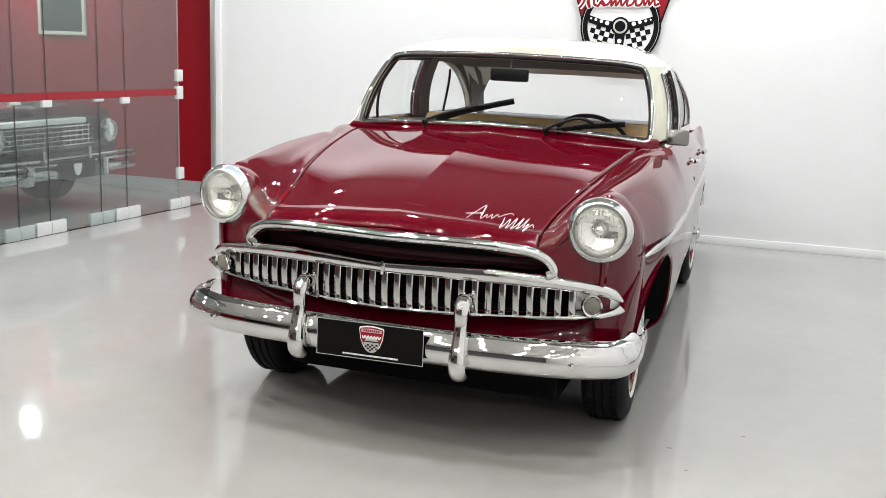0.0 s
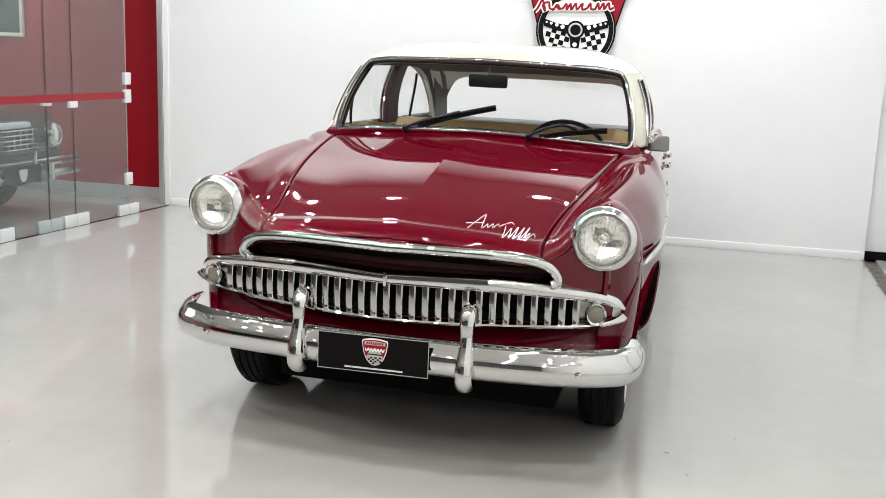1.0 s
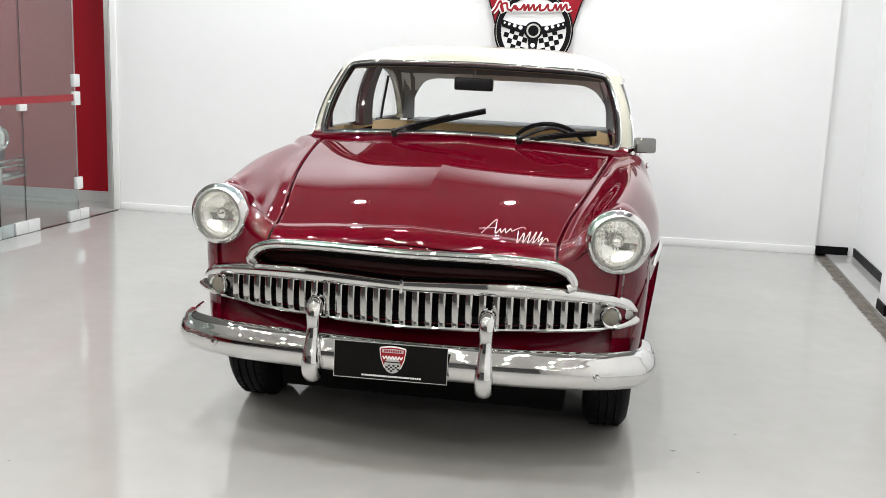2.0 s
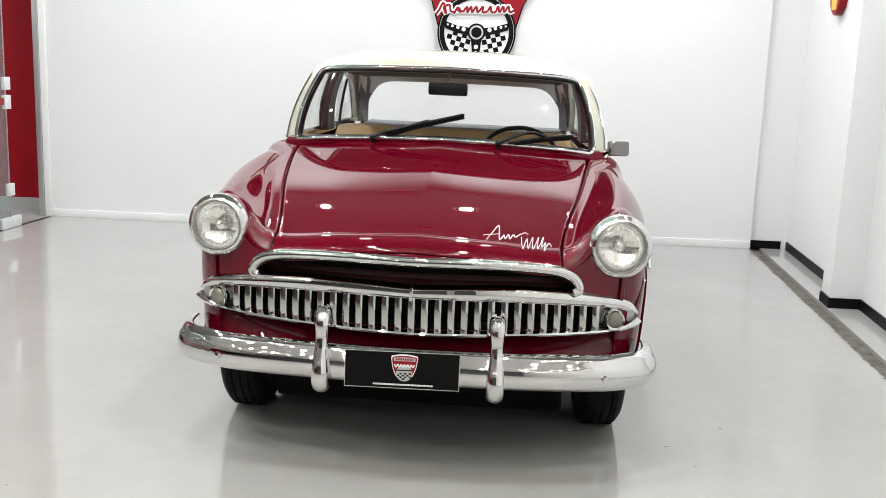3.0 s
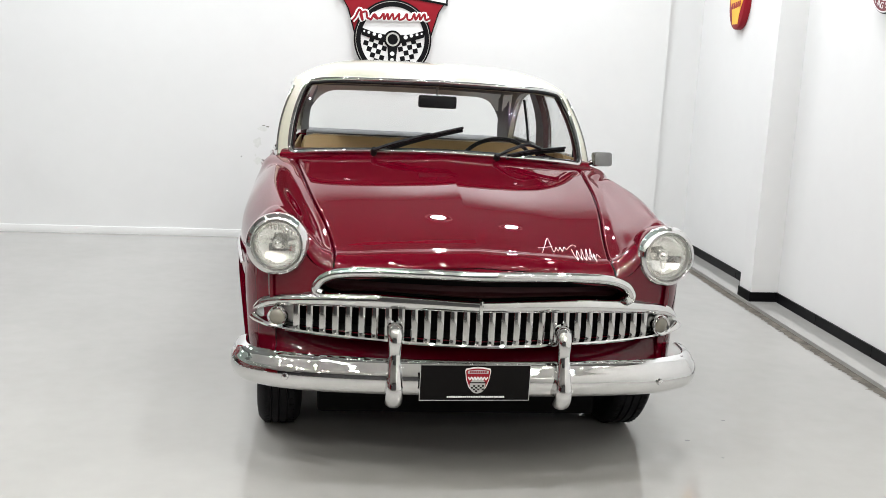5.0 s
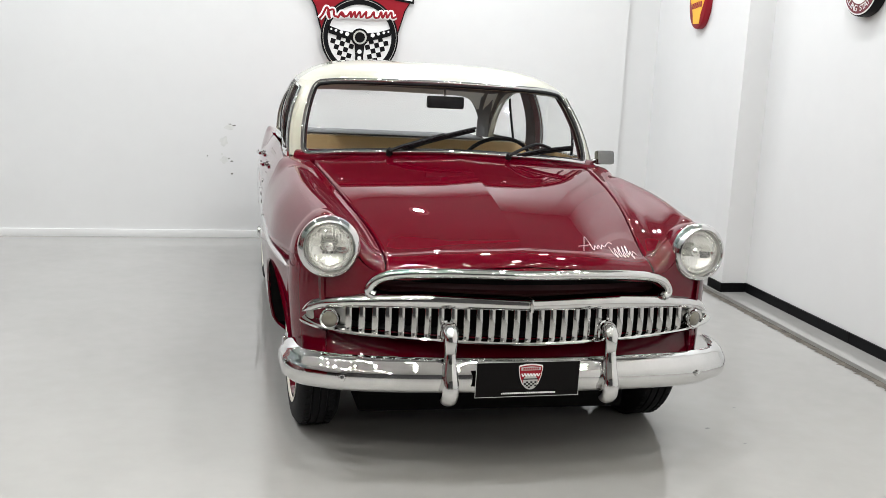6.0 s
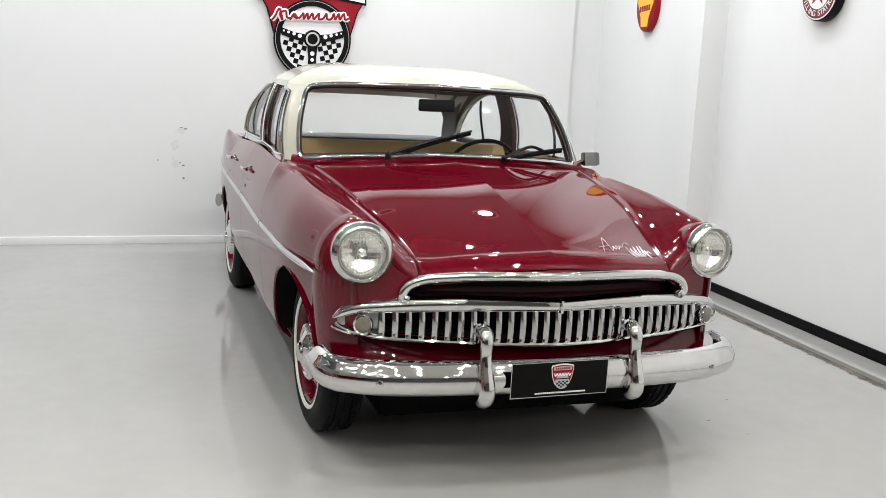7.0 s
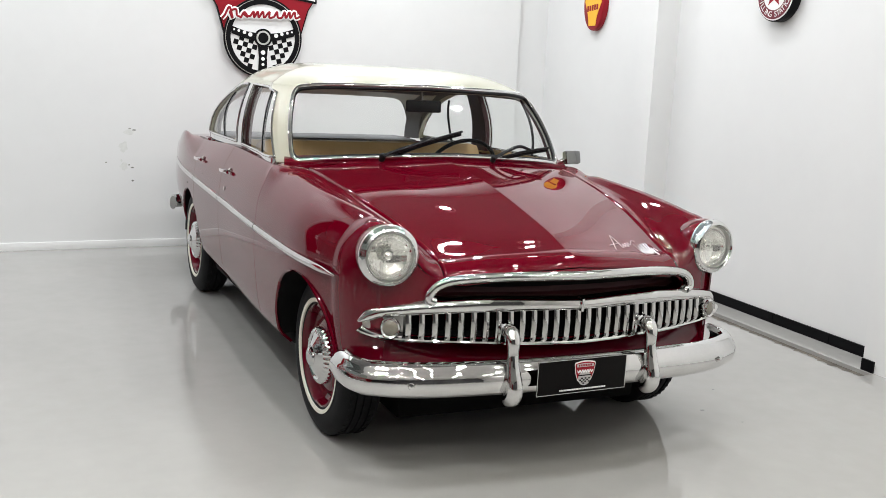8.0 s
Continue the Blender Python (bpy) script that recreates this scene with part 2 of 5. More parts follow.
def strip(bm, xa, xb, y0, y1, z0, z1):
    """A bar along y that follows the slight skew of the side wall."""
    c = [(right_x(y0) + xa, y0), (right_x(y0) + xb, y0), (right_x(y1) + xb, y1), (right_x(y1) + xa, y1)]
    lo, hi = [bm.verts.new((x, y, z0)) for x, y in c], [bm.verts.new((x, y, z1)) for x, y in c]
    bm.faces.new(lo), bm.faces.new(hi)
    for k in range(4):
        bm.faces.new((lo[k], lo[(k + 1) % 4], hi[(k + 1) % 4], hi[k]))
    return bm


def strip_part(name, xa, xb, y0, y1, z0, z1, mat, parent=None, label=""):
    return part(name, strip(bmesh.new(), xa, xb, y0, y1, z0, z1), mat, parent, label, smooth=False)


tag_structure(strip_part("floor", -11.5, -0.305, -9.0, 5.7, -0.2, 0.0, FLOOR), "glossy light grey epoxy showroom floor", "floor")
tag_structure(strip_part("floor_edge", -0.215, 0.25, -9.0, 5.7, -0.2, 0.0, FLOOR), "light grey epoxy floor strip along the wall", "floor")
strip_part("floor_infill", -0.305, -0.215, -9.0, 0.70, -0.2, 0.0, FLOOR, bpy.data.objects["floor_edge"])
gutter = tag_structure(strip_part("gutter", -0.305, -0.215, 0.70, 5.7, -0.2, -0.022, CONCRETE), "narrow rough bare concrete gutter in the floor", "gutter")

random.seed(21)
bm = bmesh.new()
edge = []
for k in range(240):
    y = 0.70 + 4.34 * k / 239
    edge.append((y, random.uniform(-0.325, -0.308) - (random.uniform(0.005, 0.022) if random.random() < 0.16 else 0)))
lo = [[Vector((right_x(y) + x, y, 0.0012)), Vector((right_x(y) - 0.3045, y, 0.0012)), Vector((right_x(y) - 0.3045, y, -0.02))] for y, x in edge]
sheet(bm, lo)
part("broken_edge", bm, CONCRETE, gutter, "crumbled edge of bare concrete")
tag_structure(box_part("wall_north", (-3.60, 2.36, BACK, BACK + 0.6, 0.0, CEIL), WALL), "plain white painted back wall", "wall")
tag_structure(box_part("wall_north_recess", (2.36, 3.0, BACK + 0.05, BACK + 0.6, 0.0, CEIL), WALL), "white wall set back beside the corner", "wall")
tag_structure(strip_part("wall_east", 0.0, 0.25, -9.0, BACK + 0.05, 0.0, CEIL, WALL), "white painted side wall of the showroom", "wall")
for k, (py0, py1) in enumerate(((3.06, 3.26), (0.61, 0.80))):
    tag_structure(strip_part("pillar", -0.195, 0.0, py0, py1, 0.0, CEIL, WALL), "white painted pillar against the side wall", "pillar")
    strip_part("skirting", -0.207, -0.195, py0 if k == 0 else 0.715, py1, 0.0, 0.065, BLACKTILE, bpy.data.objects["wall_east"])
    if k == 0:
        strip_part("skirting", -0.207, 0.0, py0 - 0.012, py0, 0.0, 0.065, BLACKTILE, bpy.data.objects["wall_east"])
tag_structure(box_part("baseboard", (-3.60, 2.36, BACK - 0.012, BACK, 0.0, 0.062), WHITE, bevel=0.003), "white painted baseboard", "baseboard")
skirt = bpy.data.objects["wall_east"]
box_part("skirting", (2.36, 2.62, BACK + 0.038, BACK + 0.05, 0.0, 0.065), BLACKTILE, skirt)
for a, b in ((5.08, 4.36), (4.355, 3.8), (3.795, 3.262)):
    strip_part("skirting", -0.012, 0.0, b, a, 0.0, 0.065, BLACKTILE, skirt)
for a, b in ((3.048, 2.45), (2.445, 1.75), (1.745, 1.25), (1.245, 0.80)):
    strip_part("skirting", -0.012, 0.0, b, a, 0.0, 0.065, BLACKTILE, skirt)
# Unseen ceiling in two made-up tones: grey for hood reflections, pale for chrome.
tag_structure(box_part("ceiling", (-9.0, 3.2, -0.6, 6.0, CEIL, CEIL + 0.1), BAYCEIL), "unseen ceiling over the bay, greyed to tone the hood reflections", "ceiling")
tag_structure(box_part("ceiling_hall", (-9.0, 3.2, -9.0, -0.6, CEIL, CEIL + 0.1), CEILING), "unseen hall ceiling, kept pale for the chrome reflections", "ceiling")
tag_structure(box_part("ceiling_inner", (-9.0, -4.4, -9.0, 5.36, 2.56, 2.62), CEILING), "low pale ceiling of the inner room", "ceiling")
# Unseen wall, darkened so that the chrome reflects a dark band.
tag_structure(box_part("wall_south", (-9.0, 3.2, -9.2, -9.0, 0.0, CEIL), DARKWALL), "unseen wall behind the viewer, darkened for the chrome's dark band", "wall")
tag_structure(box_part("wall_west", (-9.2, -9.0, -9.0, 6.0, 0.0, CEIL), REDWALL), "dark red wall of the inner room", "wall")
tag_structure(box_part("wall_red", (-9.0, -3.72, 5.36, 5.6, 0.0, CEIL), REDWALL), "dark red painted wall behind the glass", "wall")
tag_structure(box_part("baseboard_red", (-9.0, -3.72, 5.345, 5.36, 0.0, 0.10), GREYBASE), "grey baseboard below the red wall", "baseboard")
# Housings for all lamps, including the four added in the hall.
for lx, ly, lz in [(x, y, CEIL) for x, y in LAMPS + BACKROW + [(-2.6, -6.6), (-1.0, -6.6), (0.6, -6.6), (1.9, -6.6)]] + [(x, y, 2.56) for x, y in INNER]:
    lamp = empty("ceiling_lamp", pose(lx, ly, lz))
    bm = lathe(bmesh.new(), [(0.125, 0.0), (0.135, -0.02), (0.13, -0.045), (0.115, -0.045), (0.11, -0.02)], 24, Matrix.Rotation(radians(90), 4, "X"))
    part("housing", bm, WHITE, lamp)
    tagged(lamp, "round white recessed ceiling lamp", "ceiling lamp", "ceiling lamps")

GLOW = bpy.data.materials.new("lamp_glow")
GLOW.use_nodes = True
gb = GLOW.node_tree.nodes["Principled BSDF"]
gb.inputs["Emission Color"].default_value, gb.inputs["Emission Strength"].default_value = (1.0, 0.97, 0.92, 1), 110
spot = empty("spot_lamp", pose(-3.4, -4.6, CEIL))
part("ring", lathe(bmesh.new(), [(0.062, 0.0), (0.062, -0.010), (0.048, -0.013), (0.044, 0.0)], 20, Matrix.Rotation(radians(90), 4, "X")), WHITE, spot)
part("bulb", prism(bmesh.new(), oval(0.042, 0.042, 16), -0.003, 0.002), GLOW, spot, smooth=False).matrix_local = Matrix.Rotation(radians(90), 4, "X")
tagged(spot, "small round white ceiling spot lamp", "spot lamp", "ceiling spots")
for sy in (-4.6, -3.8, -3.0, -2.2, -1.4, -0.8):
    for sx in (-3.4, -2.6, -1.8, -1.0, -0.2, 0.6, 1.4, 2.1):
        if (sx, sy) != (-3.4, -4.6):
            copy_thing(spot, pose(sx, sy, CEIL))

# door jamb at the end of the back wall
jamb = empty("door_jamb", pose(-3.66, 5.05, 0))
box_part("channel", (-0.045, 0.0, -0.03, 0.10, 0.0, 2.9), ALU, jamb, bevel=0.003)
box_part("channel_lip", (-0.06, -0.045, 0.02, 0.31, 0.0, 2.9), ALU, jamb, bevel=0.002)
box_part("post", (0.002, 0.058, -0.018, 0.2, 0.0, 2.9), WHITE, jamb, bevel=0.003)
tagged(jamb, "grey aluminium door channel beside the white wall", "door jamb", kind="structure")

# glass partition, skewed a little against the wall
GA, GB = Vector((-3.60, 4.99, 0)), Vector((-4.28, -4.0, 0))
gdir = (GB - GA).normalized()
gyaw = math.atan2(gdir.y, gdir.x)
partition = empty("glass_partition", Matrix.Translation(GA) @ Matrix.Rotation(gyaw, 4, "Z"))
tagged(partition, "frameless glass partition with steel fittings and red band", "glass partition", kind="structure")


def glass_y(y):
    """Distance along the partition of a plan y."""
    return (GA.y - y) / -gdir.y


joints = [glass_y(v) for v in (4.40, 3.72, 2.88, 2.04, 1.2, 0.36, -0.48, -1.32, -2.16)]
for a, b in zip(joints, joints[1:]):
    pane = box_part("pane", (a + 0.002, b - 0.002, -0.005, 0.005, 0.015, 2.85), SHOPGLASS, partition)
    pane.visible_shadow = False
    box_part("red_band", (a + 0.002, b - 0.002, 0.0055, 0.0065, 0.985, 1.04), REDFILM, partition)
    box_part("glass_edge", (b - 0.002, b + 0.002, -0.004, 0.004, 0.015, 2.85), PLASTIC, partition)
    box_part("patch_fitting", (b - 0.145, b - 0.002, -0.016, 0.016, 0.004, 0.098), SATIN, partition, bevel=0.002)
    box_part("patch_fitting", (b + 0.002, b + 0.145, -0.016, 0.016, 0.004, 0.098), SATIN, partition, bevel=0.002)
    box_part("clamp", (b - 0.045, b + 0.045, -0.016, 0.016, 0.935, 0.985), SATIN, partition, bevel=0.004)
a0 = joints[0]
box_part("glass_edge", (a0 - 0.002, a0 + 0.002, -0.004, 0.004, 0.015, 2.85), ALU, partition)
box_part("patch_fitting", (a0, a0 + 0.14, -0.016, 0.016, 0.004, 0.09), SATIN, partition, bevel=0.002)
box_part("patch_fitting", (a0 - 0.13, a0 - 0.004, -0.016, 0.016, 0.004, 0.09), SATIN, partition, bevel=0.002)
for z0, z1 in ((1.10, 1.20), (0.95, 1.06), (0.26, 0.36)):
    box_part("lock_plate", (a0 - 0.05, a0 + 0.03, -0.018, 0.018, z0, z1), SATIN, partition, bevel=0.006)
DULL = material("frosted_fitting", (0.40, 0.45, 0.44), 0.5, 0.2, noise_scale=8.0, noise_amount=0.1)
for v in (3.42, 2.58, 1.74):
    j = glass_y(v)
    box_part("glass_seam", (j - 0.0009, j + 0.0009, -0.0056, 0.0056, 0.015, 2.85), PLASTIC, partition)
    box_part("patch_fitting", (j - 0.135, j - 0.002, -0.014, 0.014, 0.004, 0.096), DULL, partition, bevel=0.002)
    box_part("patch_fitting", (j + 0.002, j + 0.135, -0.014, 0.014, 0.004, 0.096), DULL, partition, bevel=0.002)
    box_part("clamp", (j - 0.05, j + 0.05, -0.014, 0.014, 0.96, 0.98), DULL, partition, bevel=0.003)
box_part("floor_rail", (0.0, 8.5, -0.012, 0.012, 0.0, 0.004), PLASTIC, partition)

# ---- the car ----
WHEEL_F, WHEEL_R, TYRE = 0.79, 3.49, 0.335
car = empty("car")
tagged(car, "polished burgundy four-door vintage saloon with cream roof and chrome grille", "car")


def lean(p):
    """The body leans slightly on its springs."""
    return Vector((p[0], p[1], p[2] - 0.0085 * p[0]))


def bodypart(name, bm, mat, parent=None, label="", smooth=True):
    for v in bm.verts:
        v.co = lean(v.co)
    return part(name, bm, mat, car if parent is None else parent, label, smooth)


def eased(keys, y, reach):
    """The value of keys at y, averaged over a reach on both sides, so that the curvature changes gently."""
    return sum(spline(keys, y + reach * d) * k for d, k in ((-1, 0.1), (-0.6, 0.2), (-0.2, 0.2), (0.2, 0.2), (0.6, 0.2), (1, 0.1)))


def width(y):
    return eased([(0.1, 0.835), (0.35, 0.855), (0.6, 0.885), (0.9, 0.91), (1.4, 0.912), (2.3, 0.888), (3.1, 0.868), (3.7, 0.845), (4.2, 0.80), (4.6, 0.74)], y, 0.12)


def sill(y):
    return spline([(0.2, 0.36), (0.4, 0.34), (0.8, 0.30), (1.2, 0.27), (3.0, 0.27), (3.6, 0.30), (4.3, 0.36), (4.6, 0.40)], y)


def crest(y):
    return eased([(0.15, 0.958), (0.3, 0.978), (0.6, 0.998), (1.0, 1.017), (1.45, 1.036)], y, min(0.14, max(0.0, y - 0.1)))


def hood_edge(y):
    return eased([(0.1, 0.515), (0.3, 0.53), (0.7, 0.60), (1.41, 0.69)], y, min(0.14, max(0.0, y - 0.1)))


def edge_z(y):
    return eased([(0.1, 0.80), (0.28, 0.85), (0.5, 0.91), (0.9, 0.985), (1.41, 1.05)], y, min(0.14, max(0.0, y - 0.1)))


def hood_z(y):
    return eased([(0.1, 0.80), (0.15, 0.842), (0.28, 0.895), (0.5, 0.95), (0.9, 1.035), (1.41, 1.10)], y, min(0.14, max(0.0, y - 0.1)))


@functools.lru_cache(maxsize=None)
def section(y):
    """Half cross-section (x, z) from the sill to the centre line."""
    w, b = width(y), sill(y)
    tuck = spline([(0.3, 0.035), (0.7, 0.10)], y)
    belt = spline([(1.4, 1.045), (2.3, 1.045), (3.4, 1.00), (4.0, 0.98), (4.6, 0.93)], y)
    fin = spline([(3.4, 0.0), (3.8, 0.05), (4.15, 0.095), (4.4, 0.09), (4.6, 0.05)], y)
    rear = [(w - 0.10, b), (w - 0.035, b + 0.08), (w - 0.004, 0.57), (w, 0.72), (w - 0.014, 0.87), (w - 0.046, 0.965 * belt / 1.045 + fin), (w - 0.095, belt),
            (w - 0.135, belt + 0.002), (w * 0.5, belt + 0.01), (0.0, belt + 0.012)]
    if y > 1.52:
        return rear
    c, xe, ez, hz = crest(y), hood_edge(y), edge_z(y), hood_z(y)
    vx = xe + 0.42 * (w - 0.12 - xe)
    front = [(w - tuck, b), (w - tuck * 0.35, b + 0.08), (w - 0.004, 0.57), (w, 0.72), (w - 0.022, 0.72 + 0.58 * (c - 0.72)), (w - 0.115, c),
             (vx, min(c, ez) + 0.5 * abs(c - ez) - 0.012), (xe, ez), (xe * 0.55, ez + 0.55 * (hz - ez)), (0.0, hz)]
    k = min(1.0, max(0.0, (y - 1.2) / 0.3))
    k = k * k * (3 - 2 * k)
    return [(p[0] + (q[0] - p[0]) * k, p[1] + (q[1] - p[1]) * k) if i < 7 else p for i, (p, q) in enumerate(zip(front, rear))]


def bow(x):
    return 0.27 * x * x


def body_point(y, s):
    """Point of the shell: y from the nose back, s from the sill (0) to the centre line (9)."""
    x, z = catmull(section(y), s)
    return Vector((x, y + bow(x) * max(0.0, 1 - (y - 0.105)) ** 1.5, z))


def nose_depth(s):
    """How far back the rounding of the front end reaches."""
    return spline([(0, 0.26), (3.5, 0.26), (4.6, 0.22), (5.6, 0.13), (6.4, 0.11), (9, 0.11)], s)


def nose_point(q, s):
    """Rounded front end: q from 0 (flat face) to 1 (full section)."""
    y = 0.105 + nose_depth(s) * q
    sec = section(0.105 + nose_depth(s))
    x, z = catmull(sec, s)
    a, b = catmull(sec, max(s - 0.02, 0)), catmull(sec, min(s + 0.02, 9))
    t = (b - a) / (np.linalg.norm(b - a) + 1e-9)
    n = np.array((t[1], -t[0]))
    r = spline([(0, 0.09), (2, 0.12), (4, 0.10), (5, 0.06), (6, 0.05), (6.8, 0.06), (7.3, 0.075), (9, 0.075)], s)
    d = r * (1 - math.sqrt(max(0.0, 1 - (1 - q) ** 2)))
    x, z = x - n[0] * d * (1 if s < 8.99 else 0), z - n[1] * d
    return Vector((max(x, 0.0), y + bow(x) * max(0.0, 1 - (y - 0.105)) ** 1.5, z))


# the stations join the rounded nose to the shell
def shell(v, s):
    if v <= 1:
        return nose_point(v, s)
    return body_point(0.215 + (v - 1) + (nose_depth(s) - 0.11) * max(0.0, 1 - (v - 1) / 0.6), s)


def v_of(y):
    return 1 + (y - 0.215)


def in_arch(p, grow=0.0):
    for wy in (WHEEL_F, WHEEL_R):
        if math.hypot((p.y - wy - 0.02) / 0.385, (p.z - 0.30) / (0.385 if wy < 2 else 0.37)) < 1 + grow and p.z < 0.9:
            return wy
    return None


LAMP_X, LAMP_Z = 0.729, 0.857


def in_lamp(p):
    return math.hypot(abs(p.x) - LAMP_X, p.z - LAMP_Z) < 0.088 and p.y < 0.36


def panel(name, v0, v1, s0, s1, nv, ns, side, mat=RED, arch=False, label="", nose=False):
    bm = bmesh.new()
    rows = []
    for i in range(nv + 1):
        v = v0 + (v1 - v0) * i / nv
        if nose:
            v = v0 + (v1 - v0) * (i / nv) ** 1.6
        ss = [s0 + (s1 - s0) * j / ns for j in range(ns + 1)]
        if nose:
            ss = ss[:-1] + [s1 - d for d in (0.085, 0.065, 0.047, 0.032, 0.02, 0.009, 0.0)]
        rows.append([shell(v, s) - Vector((0, 0, 0.009 * max(0.0, 1 - (s1 - s) / 0.085) ** 2 if nose else 0.0)) for s in ss])
    mid = lambda i, j: (rows[i][j] + rows[i + 1][j] + rows[i][j + 1] + rows[i + 1][j + 1]) / 4
    sheet(bm, rows, keep=(lambda i, j: in_arch(mid(i, j)) is None and not in_lamp(mid(i, j))) if arch else None)
    loose = [v for v in bm.verts if not v.link_faces]
    bmesh.ops.delete(bm, geom=loose, context="VERTS")
    if arch:
        for v in bm.verts:
            if v.is_boundary:
                wy = in_arch(v.co, 0.14)
                if wy is not None:
                    kz = 0.385 if wy < 2 else 0.37
                    d = Vector((0, (v.co.y - wy - 0.02) / 0.385, (v.co.z - 0.30) / kz))
                    if 0.86 < d.length < 1.14 and v.co.z > 0.28:
                        d.normalize()
                        v.co.y, v.co.z = wy + 0.02 + d.y * 0.385, 0.30 + d.z * kz
    for v in bm.verts:
        v.co.x *= side
    thicken(bm, 0.012)
    return bodypart(name, bm, mat, car, label)


DOOR1, DOOR2, DOOR3 = 1.50, 2.43, 3.27
for side in (-1, 1):
    panel("front_fender", 0.0, v_of(DOOR1) - 0.002, 0.0, 6.99, 84, 60, side, arch=True, nose=True)
    panel("front_door", v_of(DOOR1) + 0.002, v_of(DOOR2) - 0.002, 0.0, 6.0, 20, 40, side, label="burgundy front door")
    panel("rear_door", v_of(DOOR2) + 0.002, v_of(DOOR3) - 0.002, 0.0, 6.0, 30, 44, side, arch=True, label="burgundy rear door")
    panel("rear_fender", v_of(DOOR3) + 0.002, v_of(4.55), 0.0, 7.0, 48, 48, side, arch=True)

# hood in one piece with a soft centre crease and rolled edges
def rolled(d, reach, drop=0.011):
    """How far an edge is rolled down at distance d from it."""
    return drop * max(0.0, 1 - d / reach) ** 2


HOOD_S = [7.014 + d for d in (0.0, 0.005, 0.011, 0.018, 0.027, 0.038, 0.052, 0.075)] + [7.12 + 1.88 * j / 17 for j in range(18)]
bm = bmesh.new()
rows = []
for i in range(61):
    v = 0.075 + (v_of(1.41) - 0.075) * (i / 60) ** 1.7
    half = [shell(v, s) - Vector((0, 0, rolled(s - 7.014, 0.05) + rolled(v - 0.075, 0.02, 0.004))) for s in HOOD_S]
    rows.append([Vector((-p.x, p.y, p.z)) for p in half[:-1]] + list(reversed(half)))
sheet(bm, rows)
thicken(bm, 0.014)
hood = bodypart("hood", bm, RED, car, "burgundy hood with a soft centre crease")
me = hood.data
crease = me.attributes.get("sharp_edge") or me.attributes.new("sharp_edge", "BOOLEAN", "EDGE")
for e in me.edges:
    if all(abs(me.vertices[v].co.x) < 1e-4 for v in e.vertices):
        crease.data[e.index].value = True
bm = bmesh.new()
rows = []
for i in range(9):
    half = [shell(0.04 * i / 8, 6.98 + 2.02 * j / 18) for j in range(19)]
    rows.append([Vector((-p.x, p.y, p.z)) for p in half[:-1]] + list(reversed(half)))
sheet(bm, rows)
thicken(bm, 0.02)
bodypart("nose_lip", bm, RED, car)
# black sheet under the hood, painting the shade seen in its gaps
bm = bmesh.new()
rows = []
for i in range(13):
    half = [shell(0.05 + 2.1 * (i / 12) ** 1.4, 6.75 + 2.25 * j / 12) - Vector((0, -0.02, 0.04)) for j in range(13)]
    rows.append([Vector((-p.x, p.y, p.z)) for p in half[:-1]] + list(reversed(half)))
sheet(bm, rows)
bodypart("hood_gap_shade", bm, BLACK, car)
# trunk deck and tail
bm = bmesh.new()
rows = []
for i in range(9):
    y = 3.64 + 0.91 * i / 8
    half = [body_point(y, 6.99 + 2.01 * j / 8) for j in range(9)]
    rows.append([Vector((-p.x, p.y, p.z)) for p in half[:-1]] + list(reversed(half)))
sheet(bm, rows)
thicken(bm, 0.012)
bodypart("trunk_lid", bm, RED, car)
bm = bmesh.new()
ring = [body_point(4.55, 9 * j / 30) for j in range(31)]
ring = [Vector((-p.x, p.y, p.z)) for p in ring] + list(reversed(ring[:-1]))
rings = [ring] + [[Vector((p.x * k, p.y + d, 0.65 + (p.z - 0.65) * k)) for p in ring] for k, d in ((0.97, 0.03), (0.88, 0.06), (0.3, 0.07))]
sheet(bm, rings)
bodypart("tail_panel", bm, RED, car)

def front_y(x):
    return 0.105 + bow(x)


# nose face with the mouth and the grille opening left open
MOUTH_X, GRILLE_X = 0.575, 0.80


def mouth_top(x):
    k = min(1.0, abs(x) / MOUTH_X)
    return 0.70 + 0.078 * (1 - k**5) ** 0.6


def mouth_bot(x):
    return 0.700 - 0.010 * min(1.0, abs(x) / MOUTH_X) ** 3


def tip_drop(x):
    """How far the grille's rounded end has closed, 0 to 1."""
    k = min(1.0, max(0.0, (abs(x) - 0.66) / (GRILLE_X - 0.66)))
    return 1 - math.sqrt(1 - k * k)


def grille_top(x):
    return spline([(0, 0.660), (0.35, 0.656), (0.6, 0.643), (0.7, 0.632), (0.75, 0.624), (0.79, 0.608), (0.82, 0.600)], abs(x))


def grille_bot(x):
    return 0.533 + 0.016 * abs(x) / 0.68 + 0.036 * tip_drop(x)


def recess(x, z):
    """How far the apron below the grille is set back: most under the grille, none at its foot."""
    below = grille_bot(x) - 0.008 - z
    if below < 0:
        return 0.0
    return 0.10 * min(1.0, below / 0.012) * max(0.0, 1 - below / 0.125) * max(0.0, 1 - (abs(x) / 0.78) ** 6)


bm = bmesh.new()
cols = []
S_COLS = [4.6 + 4.4 * j / 70 for j in range(71)]
